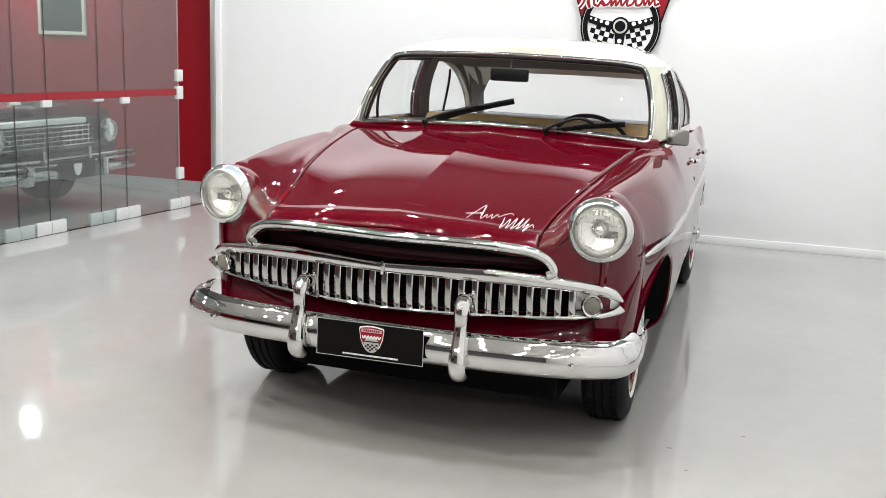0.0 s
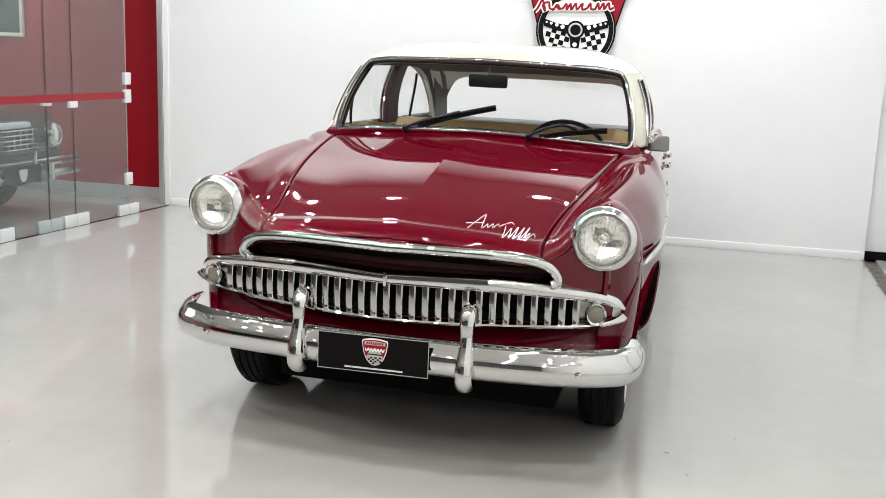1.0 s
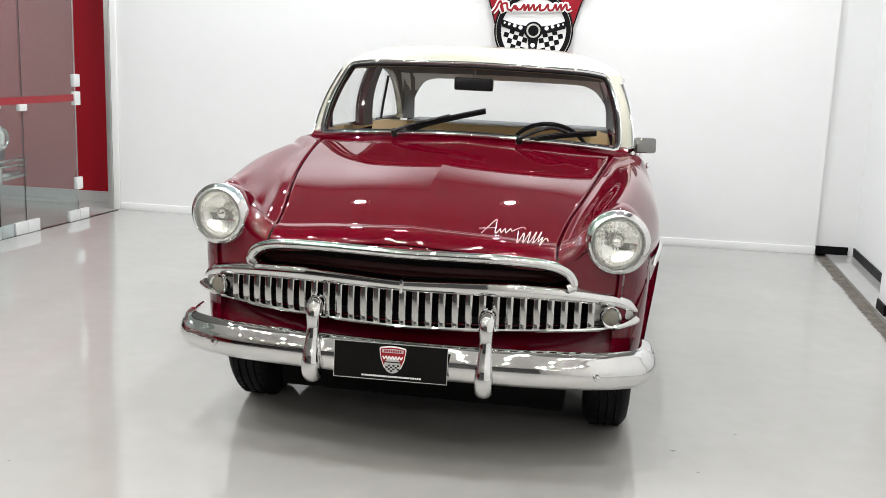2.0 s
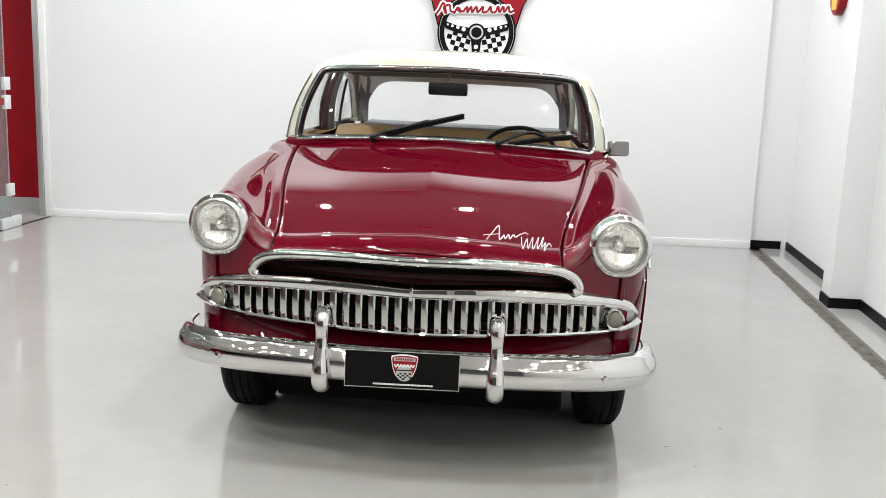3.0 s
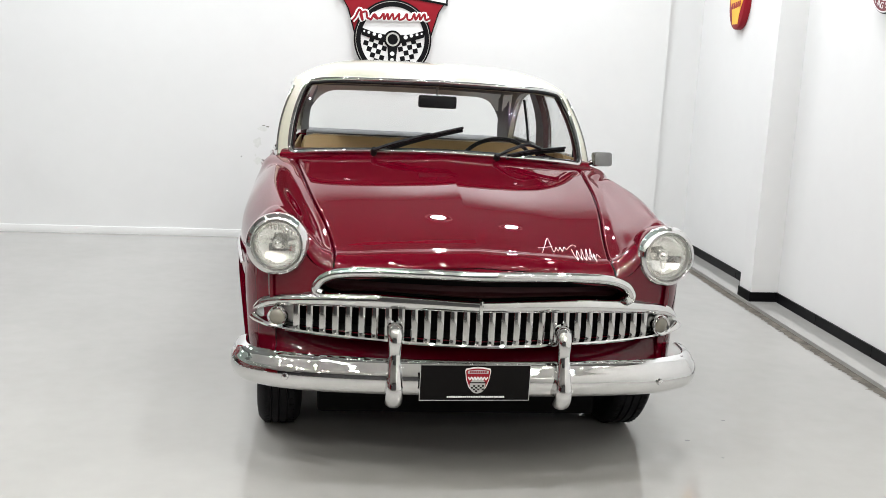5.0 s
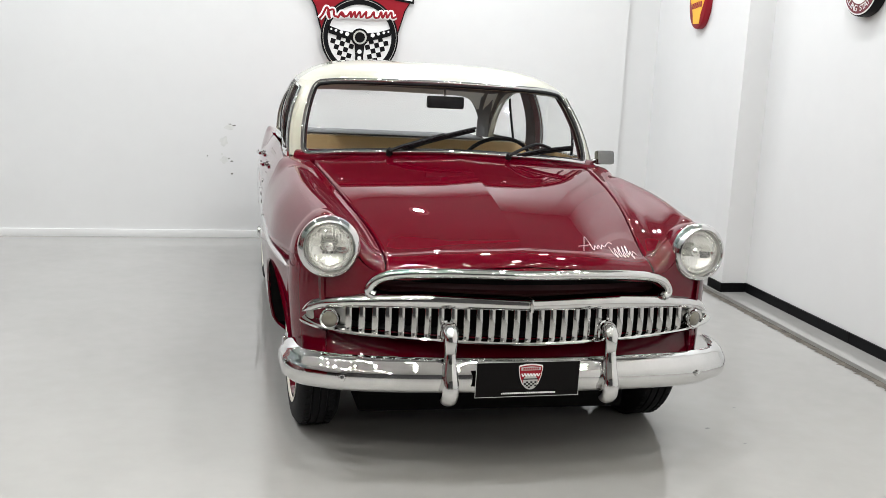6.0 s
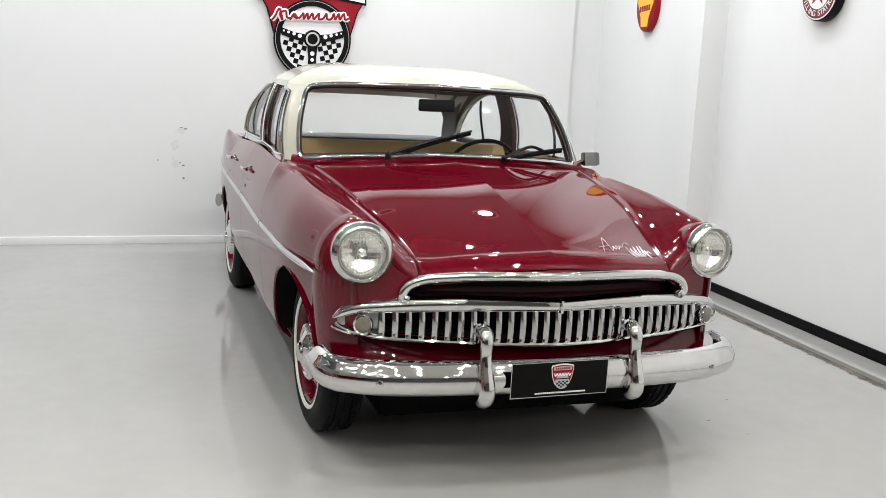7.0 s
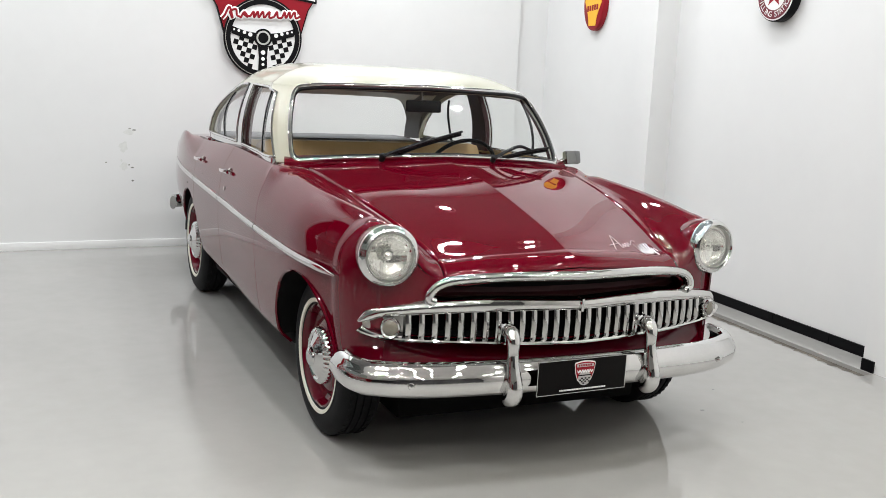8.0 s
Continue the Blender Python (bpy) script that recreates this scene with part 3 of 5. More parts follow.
for s in S_COLS:
    top = nose_point(0.0, s)
    x, z1 = top.x, top.z
    lo = nose_point(0.0, 4.6 * 0.08).z
    mt = max(mouth_top(x), mouth_bot(x) + 0.004)
    levels = [(lo, grille_bot(x) - 0.022, 3), (grille_bot(x) - 0.022, grille_bot(x), 2), (grille_bot(x), grille_top(x), 5), (grille_top(x), mouth_bot(x), 3), (mouth_bot(x), mt, 4), (mt, z1, 12)]
    zs = [p + (q - p) * k / n for p, q, n in levels for k in range(n)] + [z1]
    zs = [min(z, z1 - 0.0005 * (29 - k)) for k, z in enumerate(zs)]
    cols.append([(x, z) for z in zs])
side_pts = [nose_point(0.0, 4.6 * k / 400) for k in range(401)]
top_x = cols[0][0][0]


def side_x(z):
    return min((abs(p.z - z), p.x) for p in side_pts)[1]


cols = [[(x if x < 0.55 else 0.55 + (x - 0.55) * (side_x(z) - 0.55) / (top_x - 0.55), z) for x, z in c] for c in cols]
full = [[(-x, z) for x, z in c] for c in cols] + [c for c in reversed(cols[:-1])]
rows = [[Vector((x, 0.105 + bow(x) + recess(x, z), z)) for x, z in c] for c in full]


def keep_face(i, j):
    if in_lamp((rows[i][j] + rows[i + 1][j + 1]) / 2):
        return False
    x = abs(full[i][j][0] + full[i + 1][j][0]) / 2
    return not (5 <= j < 10 and x < GRILLE_X - 0.01) and not (13 <= j < 17 and x < MOUTH_X)


sheet(bm, rows, keep=keep_face)
thicken(bm, 0.012)
bodypart("nose_panel", bm, RED, car, "burgundy nose panel round the grille")
# black sheet behind the openings that paints the shade inside the nose
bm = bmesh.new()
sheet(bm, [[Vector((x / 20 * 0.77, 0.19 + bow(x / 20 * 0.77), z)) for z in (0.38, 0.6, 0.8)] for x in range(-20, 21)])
bodypart("intake_shade_sheet", bm, BLACK, car)
# floor pan, wheel wells, and two low black boxes added to block under-car light
for nm, dims in (("floor_pan", (-0.78, 0.78, 1.25, 3.0, 0.24, 0.30)), ("rear_pan", (-0.70, 0.70, 3.0, 4.4, 0.34, 0.40)), ("engine_block", (-0.52, 0.52, 0.25, 1.24, 0.31, 0.70)),
                 ("underbody_light_block", (-0.50, 0.50, 1.06, 4.2, 0.14, 0.235)), ("front_light_block", (-0.57, 0.57, 0.48, 1.05, 0.13, 0.30)), ("rear_tub", (-0.60, 0.60, 3.01, 4.2, 0.405, 0.70))):
    bodypart(nm, box(bmesh.new(), *dims, 0.02), BLACK, car)
# Black sheet painting shade behind the slat feet, over the red apron edge.
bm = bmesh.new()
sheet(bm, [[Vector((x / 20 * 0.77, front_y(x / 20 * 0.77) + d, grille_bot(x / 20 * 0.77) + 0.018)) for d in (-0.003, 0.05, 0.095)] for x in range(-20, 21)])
bodypart("slat_foot_shade", bm, BLACK, car)
for wy in (WHEEL_F, WHEEL_R):
    for side in (-1, 1):
        bm = bmesh.new()
        rows = []
        for k in range(25):
            a = math.pi * (0.02 + 0.96 * k / 24)
            rows.append([Vector((side * x, wy + 0.02 + 0.40 * math.cos(a), 0.30 + 0.40 * math.sin(a))) for x in (0.45, 0.65, 0.80, 0.845 if wy < 2 else 0.80)])
        sheet(bm, rows)
        bodypart("wheel_well", bm, BLACK, car)
        bm = bmesh.new()
        rows = []
        kz = 0.385 if wy < 2 else 0.37
        for k in range(41):
            a = math.pi * (0.01 + 0.98 * k / 40)
            y, z = wy + 0.02 + 0.385 * math.cos(a), 0.30 + kz * math.sin(a)
            px = min((abs(q.z - z), q.x) for q in [body_point(y, 4.5 * n / 90) for n in range(91)])[1]
            rows.append([Vector((side * (px + 0.001), y, z)), Vector((side * (px - 0.006), wy + 0.02 + (0.385 - 0.006) * math.cos(a), 0.30 + (kz - 0.006) * math.sin(a))), Vector((side * (px - 0.012), y, z + 0.004))])
        sheet(bm, rows)
        bodypart("arch_lip", bm, RED, car)
        bm = bmesh.new()
        sheet(bm, [[r[2], Vector((side * 0.74, r[2].y, r[2].z + 0.012))] for r in rows])
        bodypart("arch_liner", bm, BLACK, car)

# greenhouse: outline of the cabin at height h (0 at the belt, 1 at the window tops)


def cabin(a, h):
    """a: 0 at the windscreen's middle to 10 at the rear window's middle, along one side."""
    w0, w1 = 0.79, 0.70
    w = w0 + (w1 - w0) * h - 0.03 * h * (1 - h) * -1
    yf = 1.375 + 0.265 * h + 0.02 * h * (1 - h)
    yr = 3.79 - 0.44 * abs(h) ** 2.2
    pts = [(0.0, yf), (0.40 * w, yf + 0.025), (0.72 * w, yf + 0.085), (0.915 * w, yf + 0.165), (1.012 * w, yf + 0.30), (w * 0.99, 1.995 + 0.07 * h),
           (w * (0.955 + 0.018 * h), 2.60 - 0.05 * h), (w * 0.955, yr - 0.60), (0.86 * w, yr - 0.25), (0.50 * w, yr - 0.04), (0.0, yr)]
    x, y = catmull(pts, a)
    zb = 1.105 - 0.055 * min(1.0, a / 3.2) ** 1.5 - 0.03 * max(0.0, a - 5) / 5
    zt = spline([(0, 1.44), (2, 1.428), (3.4, 1.405), (5, 1.415), (6.5, 1.405), (8, 1.37), (10, 1.375)], a)
    bulge = 0.018 * math.sin(math.pi * min(1.0, max(0.0, h)))
    return Vector((x + bulge * (x / w), y - (bulge if a < 3.5 else 0), zb + (zt - zb) * h))


def roof_point(a, k):
    """Roof dome: k from 0 (window tops) to 1 (middle)."""
    e = cabin(a, 1.0)
    c = Vector((0, 2.55, 0))
    return Vector((e.x * (1 - k), e.y + (c.y - e.y) * k, e.z + (1.521 - e.z) * (1 - (1 - k) ** 4.6)))


# window openings as stretches of (a, h)
SCREEN_A, SCREEN_H = 3.0, (0.0, 0.965)


def cabin_patch(name, a0, a1, h0, h1, na, nh, side, mat, parent, off=0.0, thick=0.02, label=""):
    bm = bmesh.new()
    rows = []
    for i in range(na + 1):
        a = a0 + (a1 - a0) * i / na
        r = []
        for j in range(nh + 1):
            f0 = h0(a) if callable(h0) else h0
            f1 = h1(a) if callable(h1) else h1
            p = cabin(a, f0 + (f1 - f0) * j / nh)
            n = Vector((p.x, (p.y - 2.6) * 0.4, 0)).normalized()
            p = p + n * off
            r.append(Vector((p.x * side, p.y, p.z)))
        rows.append(r)
    sheet(bm, rows)
    if thick:
        thicken(bm, thick)
    return bodypart(name, bm, mat, parent, label)


def arch_h(a):
    """Upper edge of the side windows, falling to the rear."""
    return spline([(3.6, 0.90), (4.0, 0.93), (6.0, 0.945), (6.5, 0.935), (6.9, 0.885), (7.15, 0.76), (7.33, 0.52), (7.44, 0.28), (7.5, 0.08)], a)


def rear_arch(a):
    """Upper edge of the rear window with its rounded corner."""
    return 0.90 - 0.62 * max(0.0, 1 - (a - 7.9) / 0.8) ** 2.6


roof = empty("roof")
roof.parent = car
bm = bmesh.new()
ring_a = [10 * i / 60 for i in range(61)]
rows = []
for k in [0, 0.03, 0.07, 0.12, 0.2, 0.3, 0.42, 0.56, 0.7, 0.85, 0.98]:
    half = [roof_point(a, k) for a in ring_a]
    rows.append([Vector((-p.x, p.y, p.z)) for p in half] + list(reversed(half[:-1]))[:-1])
vs = sheet(bm, rows, closed_v=True)
bm.faces.new(vs[-1])
bodypart("roof_skin", bm, CREAM, roof, "cream painted roof")
for side in (-1, 1):
    cabin_patch("front_pillar", SCREEN_A, 3.62, 0.0, 1.0, 10, 14, side, CREAM, roof, 0, 0.012)
    cabin_patch("cantrail", 3.62, 7.5, arch_h, 1.0, 40, 4, side, CREAM, roof, 0, 0.03)
    cabin_patch("rear_pillar", 7.5, 7.9, 0.0, 1.0, 8, 14, side, CREAM, roof, 0, 0.04)
    cabin_patch("belt_rail", 3.62, 7.5, -0.04, 0.04, 30, 2, side, CHROME, roof, 0.004, 0.02)
    cabin_patch("center_pillar", 5.69, 5.87, 0.0, 0.95, 4, 10, side, CHROME, roof, 0.004, 0.03)
    cabin_patch("windscreen_header", 0, SCREEN_A, SCREEN_H[1], 1.0, 16, 2, side, CREAM, roof, 0, 0.03)
    cabin_patch("windscreen_base", 0, SCREEN_A, -0.08, SCREEN_H[0], 16, 2, side, RED, roof, 0, 0.03)
    cabin_patch("rear_header", 7.9, 10, rear_arch, 1.0, 24, 3, side, CREAM, roof, 0, 0.03)
    cabin_patch("rear_base", 7.9, 10, -0.08, 0.0, 12, 2, side, MAROON, roof, 0, 0.03)
    for nm, a0, a1, h0, h1 in (("windscreen_pane", 0, SCREEN_A, SCREEN_H[0], SCREEN_H[1]), ("side_window", 3.62, 5.69, 0.03, arch_h), ("rear_side_window", 5.87, 7.5, 0.03, arch_h), ("rear_window", 7.9, 10, 0.0, rear_arch)):
        w = cabin_patch(nm, a0, a1, h0, h1, 16, 8, side, PANE, car, -0.012, 0.0)
        w.visible_shadow = False

# cowl between the hood and the windscreen
bm = bmesh.new()
rows = []
for i in range(31):
    x = -0.74 + 1.48 * i / 30
    k = abs(x) / 0.74
    z0 = spline([(0, 1.093), (0.5, 1.085), (0.93, 1.05), (1.0, 1.035)], k)
    rows.append([Vector((x, 1.413 + 0.02 * k, z0)), Vector((x, 1.47 + 0.1 * k, z0 + 0.004)), Vector((x, 1.75, z0 - 0.01))])
sheet(bm, rows)
thicken(bm, 0.01)
bodypart("cowl", bm, RED, car)


# ---- chrome and fittings of the front ----
def both(maker):
    for side in (-1, 1):
        maker(side)


# moustache grille frame
grille = empty("grille")
grille.parent = car
N = 60


def bar_top(x):
    return spline([(0, 0.700), (0.35, 0.706), (0.5, 0.698), (0.62, 0.685), (0.75, 0.662), (0.79, 0.640), (0.818, 0.603)], abs(x))


rows = []
for i in range(2 * N + 1):
    x = 0.818 * math.sin(math.pi / 2 * (i / N - 1))
    k = abs(x) / 0.818
    f = front_y(x) - 0.012 * max(0.0, 1 - abs(x) / 0.16) + 0.012 * k**8
    zb, zt = min(grille_top(x), bar_top(x) - 0.001), bar_top(x)
    h, close = zt - zb, math.sqrt(max(0.0, 1 - k**14)) + 0.02
    flare = 0.022 * math.exp(-(((abs(x) - 0.585) / 0.045) ** 2))
    reach = spline([(0, 0.052), (0.5, 0.05), (0.62, 0.05), (0.75, 0.035), (0.818, 0.005)], abs(x))
    section_points = [(0.012, 0.0), (-0.018, 0.02), (-0.026, 0.25), (-0.028, 0.55), (-0.024, 0.85), (-0.014, 1.0)]
    row = [Vector((x, f + dy * close, zb + h * dz)) for dy, dz in section_points]
    row += [Vector((x, f + reach * 0.35, zt + 0.004 + flare * 0.5)), Vector((x, f + reach, zt + 0.003 + flare)), Vector((x, f + reach, zt - 0.012 * close))]
    rows.append(row)
bm = bmesh.new()
vs = sheet(bm, rows, closed_v=True)
bm.faces.new(vs[0])
bm.faces.new(list(reversed(vs[-1])))
bodypart("upper_bar", bm, CHROME, grille, "thick chrome upper grille bar")
# Red shelf with the mouth's shade put into its dark maroon colour.
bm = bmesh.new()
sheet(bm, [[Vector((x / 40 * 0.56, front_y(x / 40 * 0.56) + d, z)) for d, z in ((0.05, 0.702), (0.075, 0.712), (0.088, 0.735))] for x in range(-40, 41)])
bodypart("mouth_shelf", bm, MAROON, grille, "red intake shelf darkened to maroon for shade")
path = []
for i in range(N + 1):
    x = (GRILLE_X + 0.012) * math.sin(math.pi / 2 * (2 * i / N - 1))
    k = abs(x) / (GRILLE_X + 0.012)
    path.append(Vector((x, front_y(x) - 0.014 + 0.022 * k**8, grille_bot(x * 0.982) + 0.001)))
sc = [(1.0 + 1.0 * (abs(p.x) / 0.81) ** 12, 1.0) for p in path]
bodypart("lower_bar", sweep(bmesh.new(), path, oval(0.0095, 0.027, 12, 0.8), up=(0, -1, 0), scales=sc), CHROME, grille)
bm = bmesh.new()
box(bm, -0.006, 0.006, 0.058, 0.10, 0.655, 0.705, 0.003)
bodypart("center_clasp", bm, CHROME, grille)
SLATS = 29
for i in range(SLATS):
    x = -0.655 + 1.31 * i / (SLATS - 1)
    z0, z1 = grille_bot(x) - 0.004, grille_top(x) + 0.006
    bm = bmesh.new()
    path = [Vector((x, front_y(x) - 0.007 - 0.006 * math.sin(math.pi * k / 8), z0 + (z1 - z0) * k / 8)) for k in range(9)]
    sweep(bm, path, oval(0.0125, 0.010, 12, 0.4), up=(0, 1, 0))
    bodypart("slat", bm, SLATMETAL, grille)


def parking_lamp(side):
    m = Matrix.Translation((side * 0.722, 0.215, 0.594)) @ Matrix.Rotation(side * radians(20), 4, "Z")
    lamp = empty("parking_lamp")
    lamp.parent = car
    bodypart("bezel", lathe(bmesh.new(), [(0.028, 0.04), (0.037, 0.02), (0.0385, -0.008), (0.0345, -0.018), (0.0285, -0.014)], 28, m), CHROME, lamp)
    bodypart("lens", lathe(bmesh.new(), [(0.0295, -0.012), (0.022, -0.018), (0.013, -0.021), (0.0005, -0.022)], 28, m), AMBER, lamp, "milky round lamp lens")
    bm = bmesh.new()
    path = [Vector((side * x, front_y(x) + 0.018, 0.592)) for x in (0.66, 0.70, 0.74, 0.78, 0.80)]
    sweep(bm, path, oval(0.006, 0.058, 10, 0.8), scales=[(1, 1), (1, 1), (1, 0.9), (1, 0.62), (1, 0.3)])
    bodypart("end_plate", bm, STEEL, lamp)


both(parking_lamp)

# chrome rim of the upper mouth
path = []
keys = [(-0.565, 0.690), (-0.586, 0.700), (-0.583, 0.724), (-0.555, 0.753), (-0.49, 0.774), (-0.35, 0.786), (-0.15, 0.789), (0.0, 0.787)]
keys = keys + [(-x, z) for x, z in reversed(keys[:-1])]
pts = curve_points([(x, front_y(x) - 0.012, z) for x, z in keys], 80)
bodypart("mouth_rim", sweep(bmesh.new(), pts, oval(0.0185, 0.026, 16, 0.8), up=(0, -1, 0.35)), CHROME, car, "chrome rim over the upper air intake")


def headlamp(side):
    lamp = empty("headlamp")
    lamp.parent = car
    m = Matrix.Translation((side * 0.729, 0.232, 0.857)) @ Matrix.Rotation(side * radians(6), 4, "Z") @ Matrix.Rotation(radians(-2), 4, "X")
    rim = [(0.108, 0.022), (0.1145, 0.014), (0.1155, 0.004), (0.112, -0.008), (0.103, -0.022), (0.095, -0.026), (0.0905, -0.020), (0.089, -0.008)]
    bodypart("rim", lathe(bmesh.new(), rim, 56, m), CHROME, lamp, "round chrome headlamp rim")
    bodypart("nacelle", lathe(bmesh.new(), [(0.100, 0.012), (0.112, 0.014), (0.1135, 0.022), (0.113, 0.05), (0.108, 0.09), (0.095, 0.13)], 56, m), RED, lamp, "burgundy lamp surround")
    bodypart("inner_ring", lathe(bmesh.new(), [(0.091, -0.014), (0.088, -0.018), (0.085, -0.013), (0.085, 0.0)], 56, m), STEEL, lamp)
    bowl = [(0.086 * math.sin(a), 0.050 * math.cos(a)) for a in [0.02 + 1.53 * k / 20 for k in range(21)]]
    bm = bmesh.new()
    rows = []
    for r, y in bowl:
        ring = []
        for k in range(120):
            x, z = r * math.cos(2 * math.pi * k / 120), r * math.sin(2 * math.pi * k / 120)
            ring.append(m @ Vector((x, y - 0.0011 * abs(math.sin(x * 260)) - 0.0008 * abs(math.sin(z * 120 + 0.6)), z)))
        rows.append(ring)
    sheet(bm, rows, closed_v=True)
    bodypart("reflector", bm, REFLECTOR, lamp, "bright fluted reflector")
    bodypart("bulb_shield", lathe(bmesh.new(), [(0.001, 0.004), (0.014, 0.008), (0.021, 0.018), (0.023, 0.030)], 24, m), REFLECTOR, lamp)
    bm = bmesh.new()
    rows = []
    for r in [0.0865 * k / 16 for k in range(16, 0, -1)]:
        ring = []
        for k in range(96):
            x, z = r * math.cos(2 * math.pi * k / 96), r * math.sin(2 * math.pi * k / 96)
            ring.append(m @ Vector((x, -0.010 - 0.015 * (1 - (r / 0.0865) ** 2) - 0.0003 * math.sin(x * 300), z)))
        rows.append(ring)
    vs = sheet(bm, rows, closed_v=True)
    bm.faces.new(vs[-1])
    lens = bodypart("lens", bm, LENS, lamp, "fluted clear headlamp lens")
    lens.visible_shadow = False


both(headlamp)

# bumper with overriders and plate
bumper = empty("front_bumper")
bumper.parent = car


def bumper_y(x):
    return spline([(0, 0.062), (0.3, 0.068), (0.6, 0.10), (0.72, 0.135), (0.82, 0.195)], abs(x))


half = [(x, bumper_y(x), 0.421) for x in (0.0, 0.15, 0.3, 0.45, 0.6, 0.7, 0.77, 0.815)] + [(0.842, 0.24, 0.422), (0.850, 0.30, 0.424), (0.85, 0.38, 0.426)]
pts = [(-x, y, z) for x, y, z in reversed(half[1:])] + half
pts = curve_points(pts, 90)
outer = [(-0.005, -0.066), (0.022, -0.062), (0.040, -0.045), (0.047, -0.018), (0.046, 0.008), (0.036, 0.028), (0.030, 0.034), (0.026, 0.046), (0.012, 0.058), (-0.008, 0.064)]
inner = [(x - 0.006, z * 0.94) for x, z in reversed(outer)]
sc = []
for i in range(90):
    k = abs(i - 44.5) / 44.5
    sc.append((1, 1 - 0.25 * max(0.0, (k - 0.95) / 0.05) ** 2))
bodypart("bumper_bar", sweep(bmesh.new(), pts, outer + inner, scales=sc), CHROME, bumper, "polished chrome bumper bar")
for side in (-1, 1):
    m = Matrix.Translation((side * 0.69, 0.071, 0.412)) @ Matrix.Rotation(side * radians(14), 4, "Z")
    bodypart("bolt", lathe(bmesh.new(), [(0.013, 0.02), (0.013, 0.0), (0.010, -0.007), (0.0005, -0.009)], 16, m), CHROME, bumper)
    keys = [(0.15, 0.575), (0.10, 0.594), (0.058, 0.590), (0.036, 0.560), (0.034, 0.51), (0.018, 0.45), (0.004, 0.40), (0.008, 0.365), (0.030, 0.345), (0.065, 0.340)]
    pts = curve_points([(side * 0.306, y, z) for y, z in keys], 36)
    sc = [(spline([(0, 0.75), (0.25, 1.0), (0.45, 0.78), (0.7, 1.05), (0.9, 1.1), (0.97, 0.8), (1, 0.45)], k / 35),) * 2 for k in range(36)]
    bodypart("overrider", sweep(bmesh.new(), pts, oval(0.030, 0.028, 18, 0.95), up=(0, -1, 0.01), scales=sc), CHROME, bumper, "upright chrome overrider")
    bm = box(bmesh.new(), side * 0.45 - 0.03, side * 0.45 + 0.03, 0.10, 0.30, 0.38, 0.43)
    bodypart("bracket", bm, BLACK, bumper)

plate = empty("number_plate", pose(-0.018, 0.0, 0.424, 0, 0.4, 2))
tagged(plate, "black dealer plate with red and white shield emblem", "number plate")
box_part("plate_panel", (-0.2, 0.2, 0.0, 0.004, -0.068, 0.066), PLATEBLACK, plate, bevel=0.002)
bm = bmesh.new()
for d in ((-0.2, 0.2, 0.0635, 0.0655), (-0.2, 0.2, -0.0675, -0.0655), (-0.2, -0.198, -0.0655, 0.0635), (0.198, 0.2, -0.0655, 0.0635)):
    box(bm, d[0], d[1], -0.0012, 0.0, d[2], d[3])
part("plate_border", bm, GREYBASE, plate, "thin white border line")


def shield(w, h):
    """Outline of a shield, centred, w wide and h high."""
    pts = [(-0.5, 0.36), (-0.47, 0.44), (-0.2, 0.49), (0, 0.5), (0.2, 0.49), (0.47, 0.44), (0.5, 0.36), (0.44, 0.0), (0.33, -0.28), (0.14, -0.46), (0, -0.5), (-0.14, -0.46), (-0.33, -0.28), (-0.44, 0.0)]
    return [(x * w, z * h) for x, z in pts]


def at(outline, dx, dz):
    return [(x + dx, z + dz) for x, z in outline]


part("emblem_edge", prism(bmesh.new(), at(shield(0.094, 0.098), 0.008, 0.008), -0.0012, 0.0), WHITEINK, plate, smooth=False)
part("emblem_field", prism(bmesh.new(), at(shield(0.088, 0.088), 0.008, 0.008), -0.0022, -0.0012), REDINK, plate, smooth=False)
part("emblem_wheel", prism(bmesh.new(), at(oval(0.029, 0.029, 24), 0.008, -0.011), -0.0032, -0.0022), GREYBASE, plate, smooth=False)
part("emblem_top", prism(bmesh.new(), at([(-0.037, -0.004), (0.037, -0.004), (0.038, 0.007), (0, 0.0105), (-0.038, 0.007)], 0.008, 0.037), -0.0032, -0.0022), GREYBASE, plate, smooth=False)
bm = bmesh.new()
for k in range(8):
    box(bm, -0.022 + k * 0.0078, -0.0168 + k * 0.0078, -0.0040, -0.0032, 0.0355, 0.0435)
part("emblem_title", bm, REDINK, plate, smooth=False)
bm = bmesh.new()
for i in range(6):
    for j in range(4):
        x, z = 0.008 + (i - 2.5) * 0.008, -0.012 - j * 0.0065
        if (i + j) % 2 and math.hypot(x - 0.008, z + 0.006) < 0.028:
            box(bm, x - 0.0038, x + 0.0038, -0.0040, -0.0032, z - 0.003, z + 0.003)
box(bm, -0.022, 0.038, -0.0040, -0.0032, -0.002, 0.002)
part("emblem_checks", bm, BLACKINK, plate, smooth=False)
part("emblem_script", sweep(bmesh.new(), curve_points([(0.008 + (k - 6) * 0.0058, -0.0036, 0.016 + 0.005 * (-1) ** k) for k in range(13)], 60), oval(0.0022, 0.0006, 6), up=(0, -1, 0)), WHITEINK, plate)
bm = bmesh.new()
x = -0.10
random.seed(4)
while x < 0.105:
    w = random.uniform(0.004, 0.0075)
    box(bm, x, x + w, -0.001, 0.0, -0.0565, -0.0505)
    x += w + 0.0018
part("web_line", bm, WHITEINK, plate, "line of small white lettering as bars", smooth=False)

